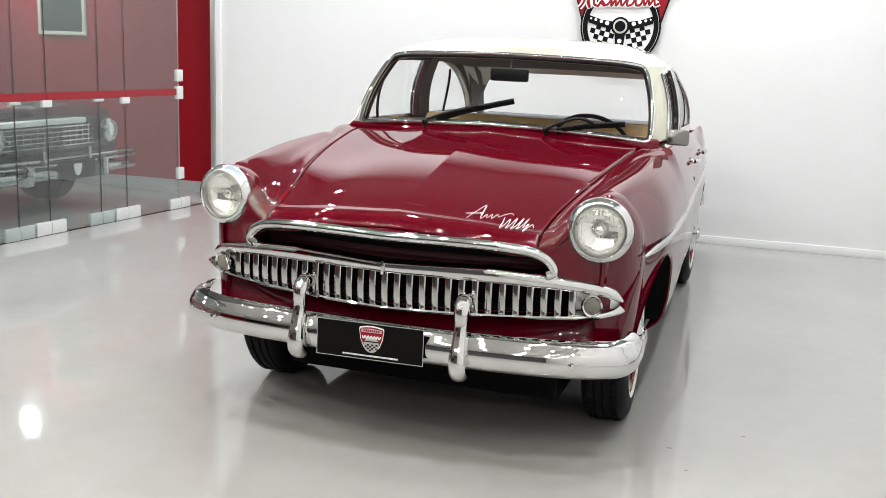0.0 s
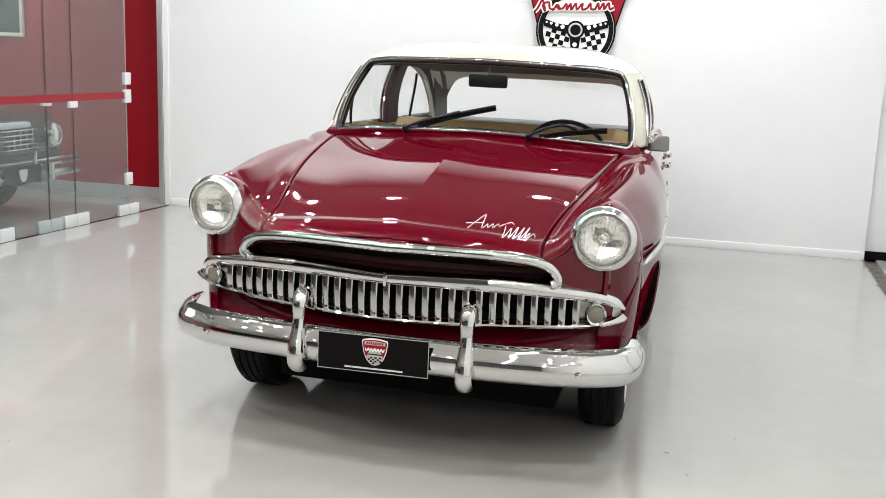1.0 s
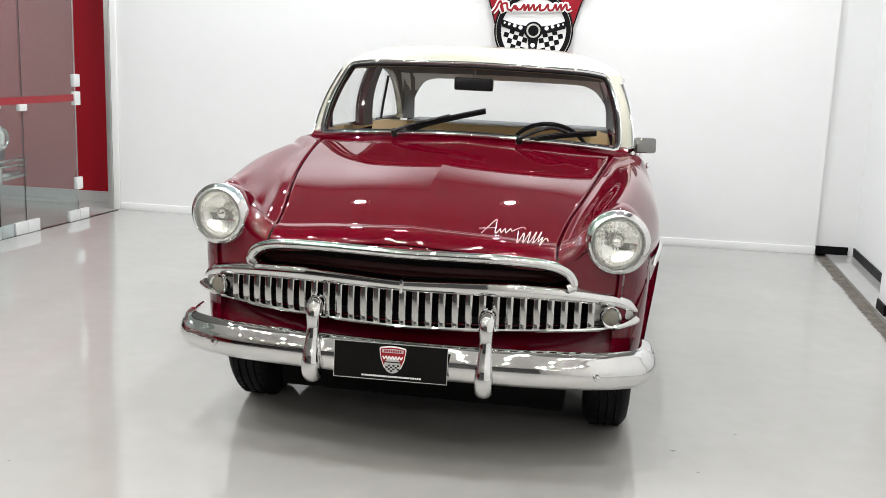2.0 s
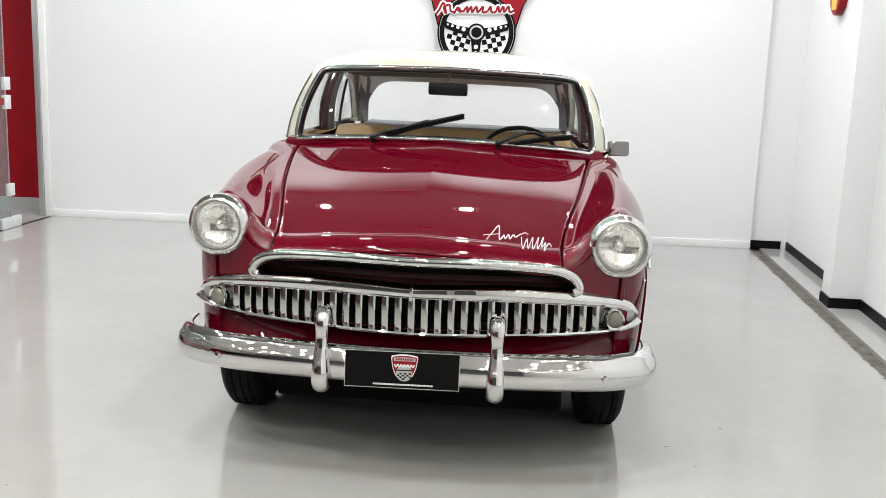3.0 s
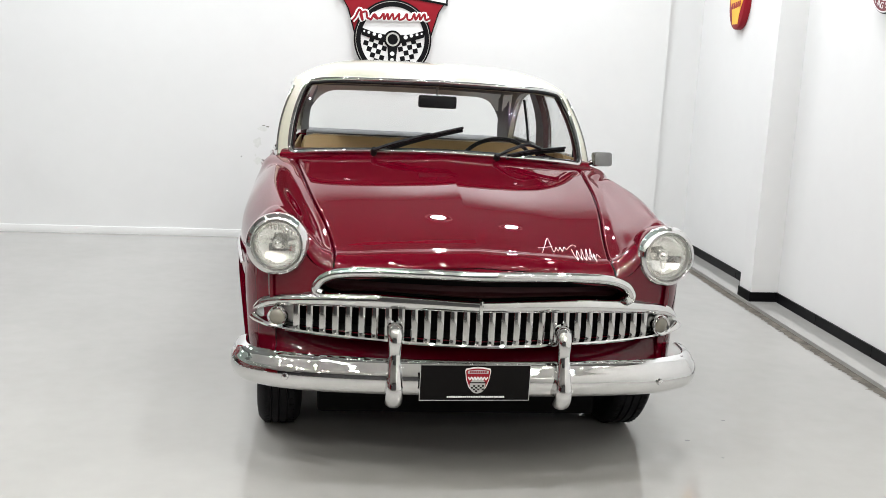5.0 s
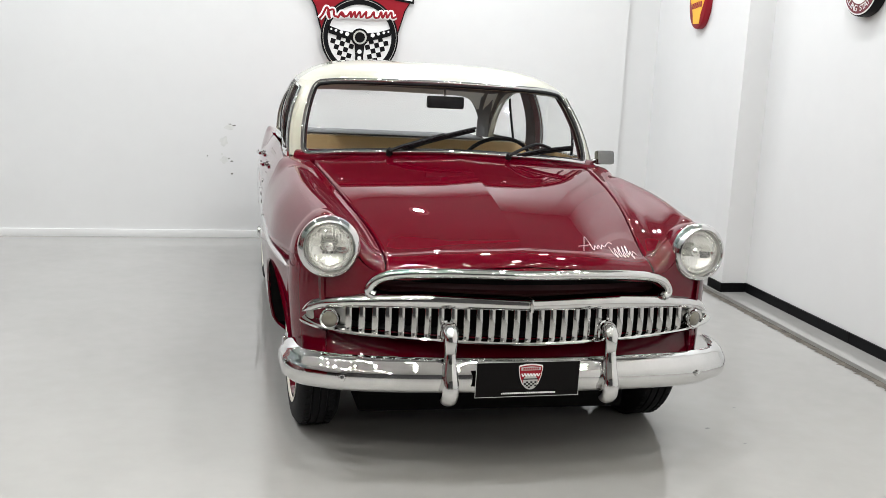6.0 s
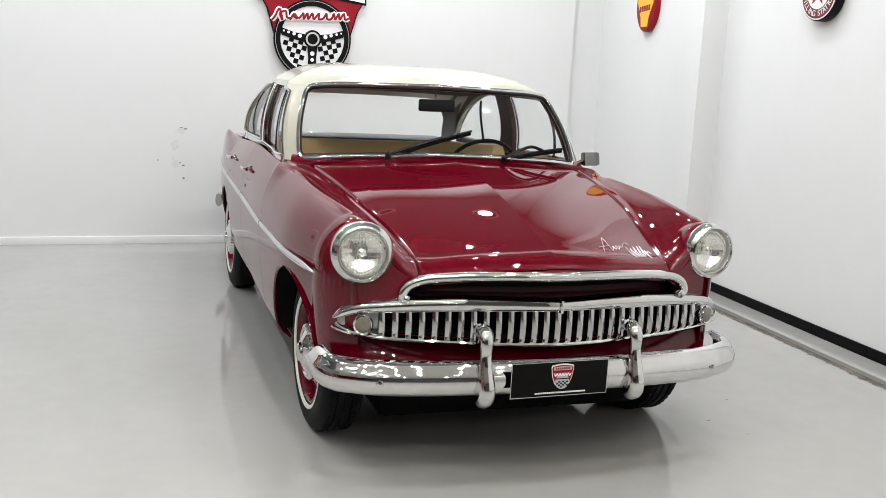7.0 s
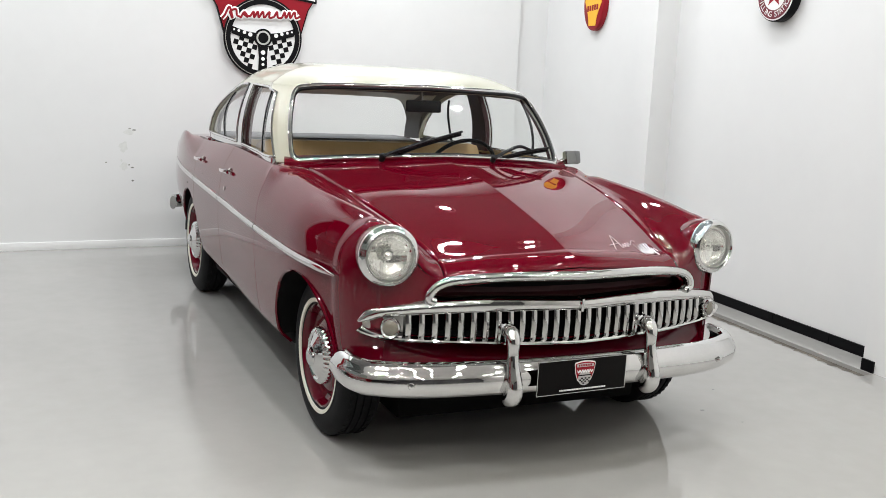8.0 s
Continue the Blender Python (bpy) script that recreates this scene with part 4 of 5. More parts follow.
# chrome script on the hood, as a flowing stroke
SCRIPT = [
    [(0.012, -0.002), (0.030, 0.020), (0.054, 0.046), (0.058, 0.028), (0.060, 0.002), (0.068, 0.004), (0.076, 0.015), (0.082, 0.003), (0.094, 0.016), (0.099, 0.002), (0.112, 0.016), (0.120, 0.008), (0.136, 0.016), (0.156, 0.022), (0.168, 0.016)],
    [(0.0, 0.014), (0.03, 0.016), (0.062, 0.019)],
    [(0.142, 0.008), (0.148, -0.026), (0.164, 0.002), (0.168, -0.026), (0.186, 0.006), (0.184, -0.026), (0.194, -0.020), (0.208, 0.006), (0.202, -0.026), (0.212, -0.020), (0.226, 0.006), (0.219, -0.026), (0.234, -0.012), (0.228, -0.034), (0.246, -0.014), (0.256, -0.024)],
]


def halve(f, a, b):
    """Root of a rising f between a and b."""
    for _ in range(15):
        c = (a + b) / 2
        a, b = (c, b) if f(c) < 0 else (a, c)
    return (a + b) / 2


def hood_at(x, z):
    """Point of the hood at width x and height z."""
    def along(v):
        return shell(v, halve(lambda s: x - shell(v, s).x, 7.0, 9.0))
    return along(halve(lambda v: along(v).z - z, 0.08, 1.8))


bm = bmesh.new()
for stroke in SCRIPT:
    n = 9 * len(stroke)
    line = [catmull(stroke, (len(stroke) - 1) * k / (n - 1)) for k in range(n)]
    sweep(bm, [hood_at(0.238 + x * 0.97, 0.857 + dz * 0.72 - 0.02 * x) + Vector((0, -0.003, 0.002)) for x, dz in line], oval(0.0015, 0.0016, 8), up=(0, -1, 0.3))
bodypart("hood_script", bm, BADGE, car, "flowing chrome script badge")


# ---- wheels ----
def wheel(side, y):
    steer = 1.5 if y < 2 else 0.0
    w = empty("wheel", Matrix.Translation((side * 0.728, y, TYRE)) @ Matrix.Rotation(radians(90 * side + steer), 4, "Z"))
    w.parent = car
    tread = [(0.205, 0.068), (0.23, 0.084), (0.27, 0.090), (0.305, 0.084), (0.325, 0.070), (0.334, 0.058), (0.335, 0.052)]
    prof = [(r, -a) for r, a in tread]
    prof += [(0.335, -0.036), (0.328, -0.034), (0.328, -0.029), (0.335, -0.027), (0.335, -0.004), (0.328, -0.002), (0.328, 0.002), (0.335, 0.004), (0.335, 0.027), (0.328, 0.029), (0.328, 0.034), (0.335, 0.036)]
    prof += [(r, a) for r, a in reversed(tread)]
    tyre = part("tyre", lathe(bmesh.new(), prof, 72), RUBBER, w, "black ribbed tyre")
    bm = bmesh.new()
    for k in range(60):
        for a0 in (-0.047, 0.047):
            m = Matrix.Rotation(2 * math.pi * (k + (0.5 if a0 > 0 else 0)) / 60, 4, "Y") @ Matrix.Translation((0, a0, 0.3352))
            bmesh.ops.create_cube(bm, size=1.0, matrix=m @ Matrix.Rotation(radians(25), 4, "Z") @ Matrix.Diagonal((0.012, 0.022, 0.004, 1)))
    part("tread", bm, RUBBER, tyre, smooth=False)["kind"] = "stuff"
    ww = [(0.242, -0.0898), (0.234, -0.0908), (0.226, -0.0872), (0.225, -0.082)]
    part("whitewall_ring", lathe(bmesh.new(), ww, 72), WHITEWALL, tyre, "narrow cream whitewall ring")
    rim = [(0.212, -0.066), (0.216, -0.080), (0.208, -0.084), (0.200, -0.072), (0.196, -0.040), (0.178, -0.030), (0.168, -0.036), (0.150, -0.056), (0.12, -0.062), (0.02, -0.060)]
    part("steel_rim", lathe(bmesh.new(), rim, 64), RED, w, "burgundy steel wheel rim")
    cap = [(0.119, -0.058), (0.122, -0.070), (0.119, -0.084), (0.110, -0.093), (0.099, -0.096), (0.094, -0.091), (0.080, -0.096), (0.050, -0.112), (0.040, -0.114), (0.038, -0.122), (0.028, -0.127), (0.001, -0.129)]
    rows = []
    for r, a in cap:
        notch = [0.955 if 0.105 < r < 0.1215 and a < -0.075 and k % 4 < 2 else 1.0 for k in range(144)]
        rows.append([Vector((r * notch[k] * math.cos(2 * math.pi * k / 144), a, r * notch[k] * math.sin(2 * math.pi * k / 144))) for k in range(144)])
    bm = bmesh.new()
    sheet(bm, rows, closed_v=True)
    part("hubcap", bm, CHROME, w, "fluted chrome hubcap")
    return w


for y in (WHEEL_F, WHEEL_R):
    both(lambda side: wheel(side, y))


# ---- trims, handles, mirrors, wipers ----
def side_y(y, z):
    """x of the body side at y and height z."""
    best = min((abs(body_point(y, 1.5 + 4 * k / 80).z - z), body_point(y, 1.5 + 4 * k / 80).x) for k in range(81))
    return best[1]


def trim_z(y):
    return spline([(0.34, 0.745), (1.5, 0.752), (3.5, 0.765), (4.5, 0.775)], y)


def side_trims(side):
    for nm, y0, y1 in (("fender_trim", 0.43, 1.494), ("door_trim", 1.506, 2.424), ("rear_door_trim", 2.436, 3.264), ("rear_trim", 3.276, 4.40)):
        pts, sc = [], []
        for k in range(25):
            y = y0 + (y1 - y0) * k / 24
            pts.append(Vector((side * (side_y(y, trim_z(y)) + 0.002), y, trim_z(y))))
            sc.append((1, min(1.0, 0.25 + 5 * (y - 0.425)) if nm == "fender_trim" else 1))
        bodypart(nm, sweep(bmesh.new(), pts, oval(0.008, 0.0155, 10), scales=sc), CHROME, car)
    for hy, hz in ((2.31, 0.925), (3.12, 0.905)):
        handle = empty("door_handle")
        handle.parent = car
        x = side * side_y(hy, hz)
        bodypart("escutcheon", lathe(bmesh.new(), [(0.021, 0.004), (0.021, -0.004), (0.012, -0.010), (0.010, -0.03)], 20, Matrix.Translation((x, hy - 0.06, hz)) @ Matrix.Rotation(radians(90 * side), 4, "Z")), CHROME, handle)
        pts = curve_points([(x + side * 0.022, hy - 0.085, hz), (x + side * 0.034, hy - 0.05, hz + 0.002), (x + side * 0.036, hy + 0.02, hz), (x + side * 0.028, hy + 0.07, hz - 0.002)], 14)
        bodypart("lever", sweep(bmesh.new(), pts, oval(0.007, 0.010, 10)), CHROME, handle)
    x = side * side_y(2.29, 0.83)
    bodypart("key_lock", lathe(bmesh.new(), [(0.011, 0.004), (0.011, -0.004), (0.0005, -0.006)], 16, Matrix.Translation((x, 2.29, 0.83)) @ Matrix.Rotation(radians(90 * side), 4, "Z")), CHROME, car)


both(side_trims)


def rounded(a0, a1, h0, h1, ra, rh, n=24):
    """Closed loop of (a, h) with rounded corners."""
    out = []
    def arc(ca, ch, t0):
        for k in range(7):
            t = t0 + math.pi / 2 * k / 6
            out.append((ca + ra * math.cos(t), ch + rh * math.sin(t)))
    for k in range(n):
        out.append((a0 + ra + (a1 - a0 - 2 * ra) * k / n, h0))
    arc(a1 - ra, h0 + rh, -math.pi / 2)
    for k in range(1, 10):
        out.append((a1, h0 + rh + (h1 - h0 - 2 * rh) * k / 10))
    arc(a1 - ra, h1 - rh, 0)
    for k in range(n):
        out.append((a1 - ra - (a1 - a0 - 2 * ra) * k / n, h1))
    arc(a0 + ra, h1 - rh, math.pi / 2)
    for k in range(1, 10):
        out.append((a0, h1 - rh - (h1 - h0 - 2 * rh) * k / 10))
    arc(a0 + ra, h0 + rh, math.pi)
    return out


def cabin_signed(a, h, off):
    p = cabin(abs(a), h)
    nrm = Vector((p.x, (p.y - 2.6) * 0.4, 0)).normalized() if abs(a) > 0.01 else Vector((0, -1, 0))
    if abs(a) < 3.4:
        nrm = Vector((p.x * 0.35, -1.0, 0.55)).normalized()
    p = p + nrm * off
    return Vector((-p.x if a < 0 else p.x, p.y, p.z))


for nm, mat, grow, r, off in (("screen_chrome", CHROME, 0.0, 0.0105, 0.010), ("screen_rubber", PLASTIC, -0.030, 0.0085, 0.003)):
    loop = rounded(-SCREEN_A - grow * 1.4, SCREEN_A + grow * 1.4, SCREEN_H[0] - grow, SCREEN_H[1] + grow, 0.25, 0.13)
    bodypart(nm, sweep(bmesh.new(), [cabin_signed(a, h, off) for a, h in loop], oval(r, r, 10), up=(0, -0.8, 0.6), closed=True), mat, car, "bright windscreen surround" if mat is CHROME else "black rubber windscreen seal")


def side_frames(side):
    for nm, a0, a1 in (("window_frame", 3.65, 5.66), ("rear_window_frame", 5.90, 7.48)):
        loop = [(a0 + (a1 - a0) * k / 24, 0.05) for k in range(25)] + [(a1, 0.05 + (arch_h(a1) - 0.05) * k / 8) for k in range(1, 8)]
        loop += [(a1 - (a1 - a0) * k / 30, arch_h(a1 - (a1 - a0) * k / 30) - 0.01) for k in range(31)] + [(a0, arch_h(a0) - (arch_h(a0) - 0.05) * k / 10) for k in range(1, 10)]
        pts = [cabin_signed(a, h, 0.003) for a, h in loop]
        pts = [Vector((p.x * side, p.y, p.z)) for p in pts]
        bodypart(nm, sweep(bmesh.new(), pts, oval(0.007, 0.007, 10), up=(1, 0, 0.2), closed=True), CHROME, car)
    for a0, a1 in ((4.72, 4.25), (6.5, 6.82)):
        pts = [cabin_signed(a0 + (a1 - a0) * k / 6, 0.05 + ((0.92 if a0 < 5 else 0.78) - 0.05) * k / 6, -0.016) for k in range(7)]
        bodypart("vent_bar", sweep(bmesh.new(), [Vector((p.x * side, p.y, p.z)) for p in pts], oval(0.007, 0.008, 8), up=(1, 0, 0)), PLASTIC, car)


both(side_frames)


def wiper(x0, z0, x1, rise, arch=0.0):
    w = empty("wiper")
    w.parent = car
    k = abs(x0) / 0.8
    base = Vector((x0, 1.365 + 0.06 * k, z0))
    bodypart("pivot", lathe(bmesh.new(), [(0.016, 0.03), (0.017, -0.01), (0.010, -0.022), (0.0005, -0.024)], 16, Matrix.Translation(base) @ Matrix.Rotation(radians(-50), 4, "X")), PLASTIC, w)
    tip = Vector((x1, 1.43 + 0.06 * (abs(x1) / 0.8) ** 2, z0 + rise))
    lift = Vector((0, -0.035, 0.018))
    pts = curve_points([base + Vector((0, -0.02, 0.01)), base.lerp(tip, 0.2) + lift + Vector((0, 0, arch * 0.6)), base.lerp(tip, 0.42) + lift + Vector((0, 0, arch)), base.lerp(tip, 0.62) + lift], 14)
    bodypart("arm", sweep(bmesh.new(), pts, oval(0.014, 0.008, 8), scales=[(1.1 - 0.5 * i / 13, 1) for i in range(14)]), PLASTIC, w)
    d = (tip - base).normalized()
    pts = [base.lerp(tip, f) + Vector((0, -0.022, 0.006)) for f in (0.14, 0.4, 0.7, 1.0)]
    pts[1] += Vector((0, -0.01, 0.008))
    pts[2] += Vector((0, -0.008, 0.006))
    pts = curve_points(pts, 16)
    bodypart("blade_bow", sweep(bmesh.new(), pts, oval(0.007, 0.006, 8)), PLASTIC, w)
    pts = [p + Vector((0, 0.012, -0.013)) for p in pts]
    bodypart("blade", sweep(bmesh.new(), pts, oval(0.004, 0.009, 8)), RUBBER, w)


wiper(-0.325, 1.098, 0.10, 0.125)
wiper(0.265, 1.095, 0.615, 0.052, 0.028)

mirror = empty("door_mirror")
mirror.parent = car
bodypart("foot", sweep(bmesh.new(), curve_points([(0.745, 1.60, 1.035), (0.752, 1.59, 1.05), (0.79, 1.575, 1.075), (0.82, 1.57, 1.085)], 10), oval(0.012, 0.010, 10), up=(0, 1, 0)), CHROME, mirror)
bm = box(bmesh.new(), -0.052, 0.052, -0.02, 0.02, -0.036, 0.036, 0.014)
bmesh.ops.transform(bm, matrix=pose(0.842, 1.575, 1.092, -10, 0, 12), verts=bm.verts[:])
bodypart("shell", bm, CHROME_DARK_REFLECT, mirror, "rectangular chrome mirror housing")

# ---- cabin interior ----
def rounded_slab(w, d, h, r=0.05):
    return box(bmesh.new(), -w / 2, w / 2, -d / 2, d / 2, 0, h, r)


seat = empty("front_bench_seat")
seat.parent = car
bm = rounded_slab(1.36, 0.20, 0.58, 0.07)
bmesh.ops.transform(bm, matrix=pose(0, 2.30, 0.52, -14), verts=bm.verts[:])
bodypart("seat_back", bm, TAN, seat, "tan vinyl bench seat back")
bm = rounded_slab(1.36, 0.55, 0.2, 0.06)
bmesh.ops.transform(bm, matrix=pose(0, 2.02, 0.40, 4), verts=bm.verts[:])
bodypart("seat_cushion", bm, TAN, seat)
seat2 = empty("rear_bench_seat")
seat2.parent = car
bm = rounded_slab(1.36, 0.22, 0.58, 0.07)
bmesh.ops.transform(bm, matrix=pose(0, 3.13, 0.45, -16), verts=bm.verts[:])
bodypart("seat_back", bm, TAN, seat2, "tan vinyl rear seat back")
bm = rounded_slab(1.36, 0.5, 0.2, 0.06)
bmesh.ops.transform(bm, matrix=pose(0, 2.85, 0.38, 4), verts=bm.verts[:])
bodypart("seat_cushion", bm, TAN, seat2)
bodypart("parcel_shelf", box(bmesh.new(), -0.66, 0.66, 3.30, 3.70, 0.96, 1.03, 0.01), DARK_CLOTH, car, "dark cloth parcel shelf")
bm = bmesh.new()
pts = [(-0.74, 1.60, 1.02), (-0.4, 1.50, 1.04), (0, 1.46, 1.05), (0.4, 1.50, 1.04), (0.74, 1.60, 1.02)]
sweep(bm, curve_points(pts, 24), oval(0.10, 0.06, 12, 0.7))
bodypart("dashboard", bm, RED, car, "burgundy painted dashboard")
# headliner inside the roof
bm = bmesh.new()
rows = []
for k in (0.0, 0.08, 0.2, 0.4, 0.7, 0.95):
    half = [roof_point(a, k) + Vector((0, 0, -0.028)) for a in ring_a]
    half = [Vector((p.x * 0.965, 2.6 + (p.y - 2.6) * 0.965, p.z)) for p in half]
    rows.append([Vector((-p.x, p.y, p.z)) for p in half] + list(reversed(half[:-1]))[:-1])
vs = sheet(bm, rows, closed_v=True)
bm.faces.new(vs[-1])
bodypart("headliner", bm, GREY_CLOTH, car, "pale grey cloth headliner")
for side in (-1, 1):
    cabin_patch("inner_front_pillar", SCREEN_A + 0.08, 3.58, 0.0, 1.0, 6, 8, side, MAROON, car, -0.03, 0.006)
    cabin_patch("inner_center_pillar", 5.64, 5.92, 0.0, 0.98, 6, 8, side, MAROON, car, -0.016, 0.03)
    cabin_patch("inner_rear_pillar", 7.44, 7.93, 0.0, 0.93, 8, 8, side, GREY_CLOTH, car, -0.046, 0.006)
    cabin_patch("inner_cantrail", 3.62, 7.5, lambda a: min(arch_h(a), 0.9), 0.93, 30, 3, side, GREY_CLOTH, car, -0.036, 0.006)
    cabin_patch("inner_rear_header", 7.93, 10, lambda a: min(rear_arch(a), 0.89), 0.93, 24, 3, side, GREY_CLOTH, car, -0.036, 0.006)
    bm = bmesh.new()
    sheet(bm, [[Vector((side * (width(y) - 0.15), y, z)) for z in (0.35, 0.7, 0.99)] for y in [1.5 + 0.17 * k for k in range(13)]])
    thicken(bm, 0.01)
    bodypart("door_card", bm, TAN, car, "tan inner door trim")

steer = empty("steering_wheel")
steer.parent = car
ms = Matrix.Translation((0.37, 1.98, 0.975)) @ Matrix.Rotation(radians(32), 4, "X")
bm = bmesh.new()
pts = [ms @ Vector((0.205 * math.cos(2 * math.pi * k / 40), 0, 0.205 * math.sin(2 * math.pi * k / 40))) for k in range(40)]
sweep(bm, pts, oval(0.011, 0.011, 8), up=(0, 0.85, 0.53), closed=True)
bodypart("wheel_ring", bm, PLASTIC, steer, "thin black steering wheel ring")
bm = bmesh.new()
for a in (0.15, math.pi - 0.15, -math.pi / 2):
    sweep(bm, [ms @ Vector((0.03 * math.cos(a), 0.01, 0.03 * math.sin(a))), ms @ Vector((0.2 * math.cos(a), 0, 0.2 * math.sin(a)))], oval(0.008, 0.006, 8), up=(0.1, 1, 0))
bodypart("spokes", bm, PLASTIC, steer)
bodypart("column", lathe(bmesh.new(), [(0.001, 0.03), (0.035, 0.025), (0.04, 0.0), (0.03, -0.03), (0.028, -0.40)], 20, ms), PLASTIC, steer)

imirror = empty("rear_view_mirror")
imirror.parent = car
bodypart("glass_housing", box(bmesh.new(), -0.094, 0.10, 1.665, 1.69, 1.302, 1.364, 0.012), PLASTIC, imirror, "black rear-view mirror")
bodypart("stem", sweep(bmesh.new(), [Vector((0.003, 1.69, 1.34)), Vector((0.003, 1.70, 1.38)), Vector((0.003, 1.72, 1.44))], oval(0.005, 0.005, 8), up=(0, 1, 0)), STEEL, imirror)

# rear bumper corner
half = [(x, 4.66 - 0.04 * (x / 0.6) ** 2, 0.43) for x in (0.0, 0.2, 0.4, 0.6, 0.70)] + [(0.765, 4.58, 0.43), (0.785, 4.49, 0.43)]
pts = curve_points([(-x, y, z) for x, y, z in reversed(half[1:])] + half, 60)
bodypart("rear_bumper", sweep(bmesh.new(), pts, oval(0.024, 0.05, 14, 0.9)), CHROME, car)


# ---- signs and things on the walls ----
sign = empty("wall_sign", pose(0.012, BACK, 1.68))
tagged(sign, "shield sign with red field, steering wheel and checkered flags", "wall sign")
BACKP = [(-0.425, 0.62), (-0.425, 0.31), (-0.405, 0.285), (-0.375, 0.235), (-0.315, 0.03), (-0.275, -0.12), (-0.16, -0.27), (0, -0.33), (0.16, -0.27), (0.275, -0.12), (0.315, 0.03), (0.375, 0.235), (0.405, 0.285), (0.425, 0.31), (0.425, 0.62), (0, 0.70)]
part("backing", prism(bmesh.new(), BACKP, -0.03, -0.006), BLACKINK, sign, smooth=False)
part("red_field", prism(bmesh.new(), [(x * 0.965, 0.02 + (z - 0.02) * 0.97) for x, z in BACKP], -0.033, -0.03), REDINK, sign, smooth=False)
part("title_plaque", prism(bmesh.new(), [(-0.425, 0.60), (-0.425, 0.310), (-0.2, 0.340), (0, 0.350), (0.2, 0.340), (0.425, 0.310), (0.425, 0.60)], -0.042, -0.038), WHITEINK, sign, smooth=False)
part("plaque_edge", prism(bmesh.new(), [(-0.44, 0.61), (-0.44, 0.290), (-0.2, 0.322), (0, 0.332), (0.2, 0.322), (0.44, 0.290), (0.44, 0.61)], -0.038, -0.033), BLACKINK, sign, smooth=False)
part("wheel_face", prism(bmesh.new(), oval(0.30, 0.30, 64), -0.036, -0.033), WHITEINK, sign, smooth=False)


def ring_mesh(r0, r1, y0, y1, n=96):
    bm = bmesh.new()
    lathe(bm, [(r0, y1), (r0, y0), (r1, y0), (r1, y1)], n)
    return bm


part("wheel_ring", ring_mesh(0.262, 0.318, -0.044, -0.033), BLACKINK, sign, "black steering wheel ring")
part("wheel_shine", ring_mesh(0.300, 0.3035, -0.0455, -0.044), ALU, sign)
bm = bmesh.new()
prism(bm, [(-0.262, 0.085), (-0.15, 0.048), (-0.05, 0.035), (-0.05, -0.03), (-0.16, -0.005), (-0.255, 0.025)], -0.044, -0.036)
prism(bm, [(0.262, 0.085), (0.15, 0.048), (0.05, 0.035), (0.05, -0.03), (0.16, -0.005), (0.255, 0.025)], -0.044, -0.036)
prism(bm, [(-0.045, -0.03), (0.045, -0.03), (0.032, -0.15), (0.036, -0.262), (-0.036, -0.262), (-0.032, -0.15)], -0.044, -0.036)
part("spokes", bm, BLACKINK, sign, smooth=False)
part("hub", prism(bmesh.new(), oval(0.072, 0.072, 40), -0.046, -0.036), BLACKINK, sign, smooth=False)
part("hub_ring", ring_mesh(0.042, 0.056, -0.048, -0.046, 40), ALU, sign)
for x, z, r in ((-0.105, 0.022, 0.017), (-0.152, 0.036, 0.014), (-0.197, 0.047, 0.011), (-0.235, 0.056, 0.008), (0, -0.115, 0.018), (0, -0.165, 0.015), (0, -0.21, 0.012)):
    for sx in ((-1, 1) if x else (1,)):
        part("spoke_hole", prism(bmesh.new(), [(p[0] + x * sx, p[1] + z) for p in oval(r, r, 20)], -0.0452, -0.044), WHITEINK, sign, smooth=False)
for sx in (-1, 1):
    flag = empty("flag")
    flag.parent = sign
    flag["label"] = "black and white checkered flag"
    for i in range(8):
        for j in range(8):
            if (i + j) % 2:
                continue
            u, v = -0.30 + i * 0.039, -0.265 + j * 0.039
            ca, sa = math.cos(radians(-14)), math.sin(radians(-14))
            quad = [(u, v), (u + 0.039, v), (u + 0.039, v + 0.039), (u, v + 0.039)]
            quad = [(ca * p - sa * q, sa * p + ca * q) for p, q in quad]
            mx, mz = sum(p for p, q in quad) / 4, sum(q for p, q in quad) / 4
            if mx < -0.058 and math.hypot(mx, mz) < 0.250 and mz < 0.005 - 0.16 * (mx + 0.05) - 0.03:
                part("check", prism(bmesh.new(), [(p * sx, q) for p, q in (quad if sx > 0 else list(reversed(quad)))], -0.0385, -0.036), BLACKINK, flag, smooth=False)
# flowing script band, drawn as a plain stroke
keys = [(-0.335, 0.135), (-0.31, 0.165), (-0.275, 0.225), (-0.25, 0.14), (-0.27, 0.19), (-0.225, 0.21), (-0.215, 0.165), (-0.19, 0.155)]
for k, (dx, dz) in enumerate([(0, 0), (14, 32), (26, 4), (12, 20), (34, 8), (50, 36), (52, 2), (66, 36), (70, 2), (86, 36), (92, 2), (112, 36), (112, 2), (130, 8), (142, 36), (146, 4), (162, 4), (172, 36), (178, 2), (192, 36), (196, 2), (212, 36), (218, 2), (234, 10)]):
    keys.append((-0.185 + dx * 0.00205, 0.150 + dz * 0.0013 + dx * 0.00008))
pts = curve_points([(x, -0.052, z) for x, z in keys], 260)
part("script_outline", sweep(bmesh.new(), pts, oval(0.021, 0.004, 8), up=(0, -1, 0)), WHITEINK, sign)
pts = [p + Vector((0, -0.004, 0)) for p in pts]
part("script_stroke", sweep(bmesh.new(), pts, oval(0.0085, 0.003, 8), up=(0, -1, 0)), REDINK, sign, "red flowing script stroke")
bm = bmesh.new()
for x in (-0.25, 0.25):
    box(bm, x - 0.015, x + 0.015, -0.006, 0.0, 0.3, 0.33)
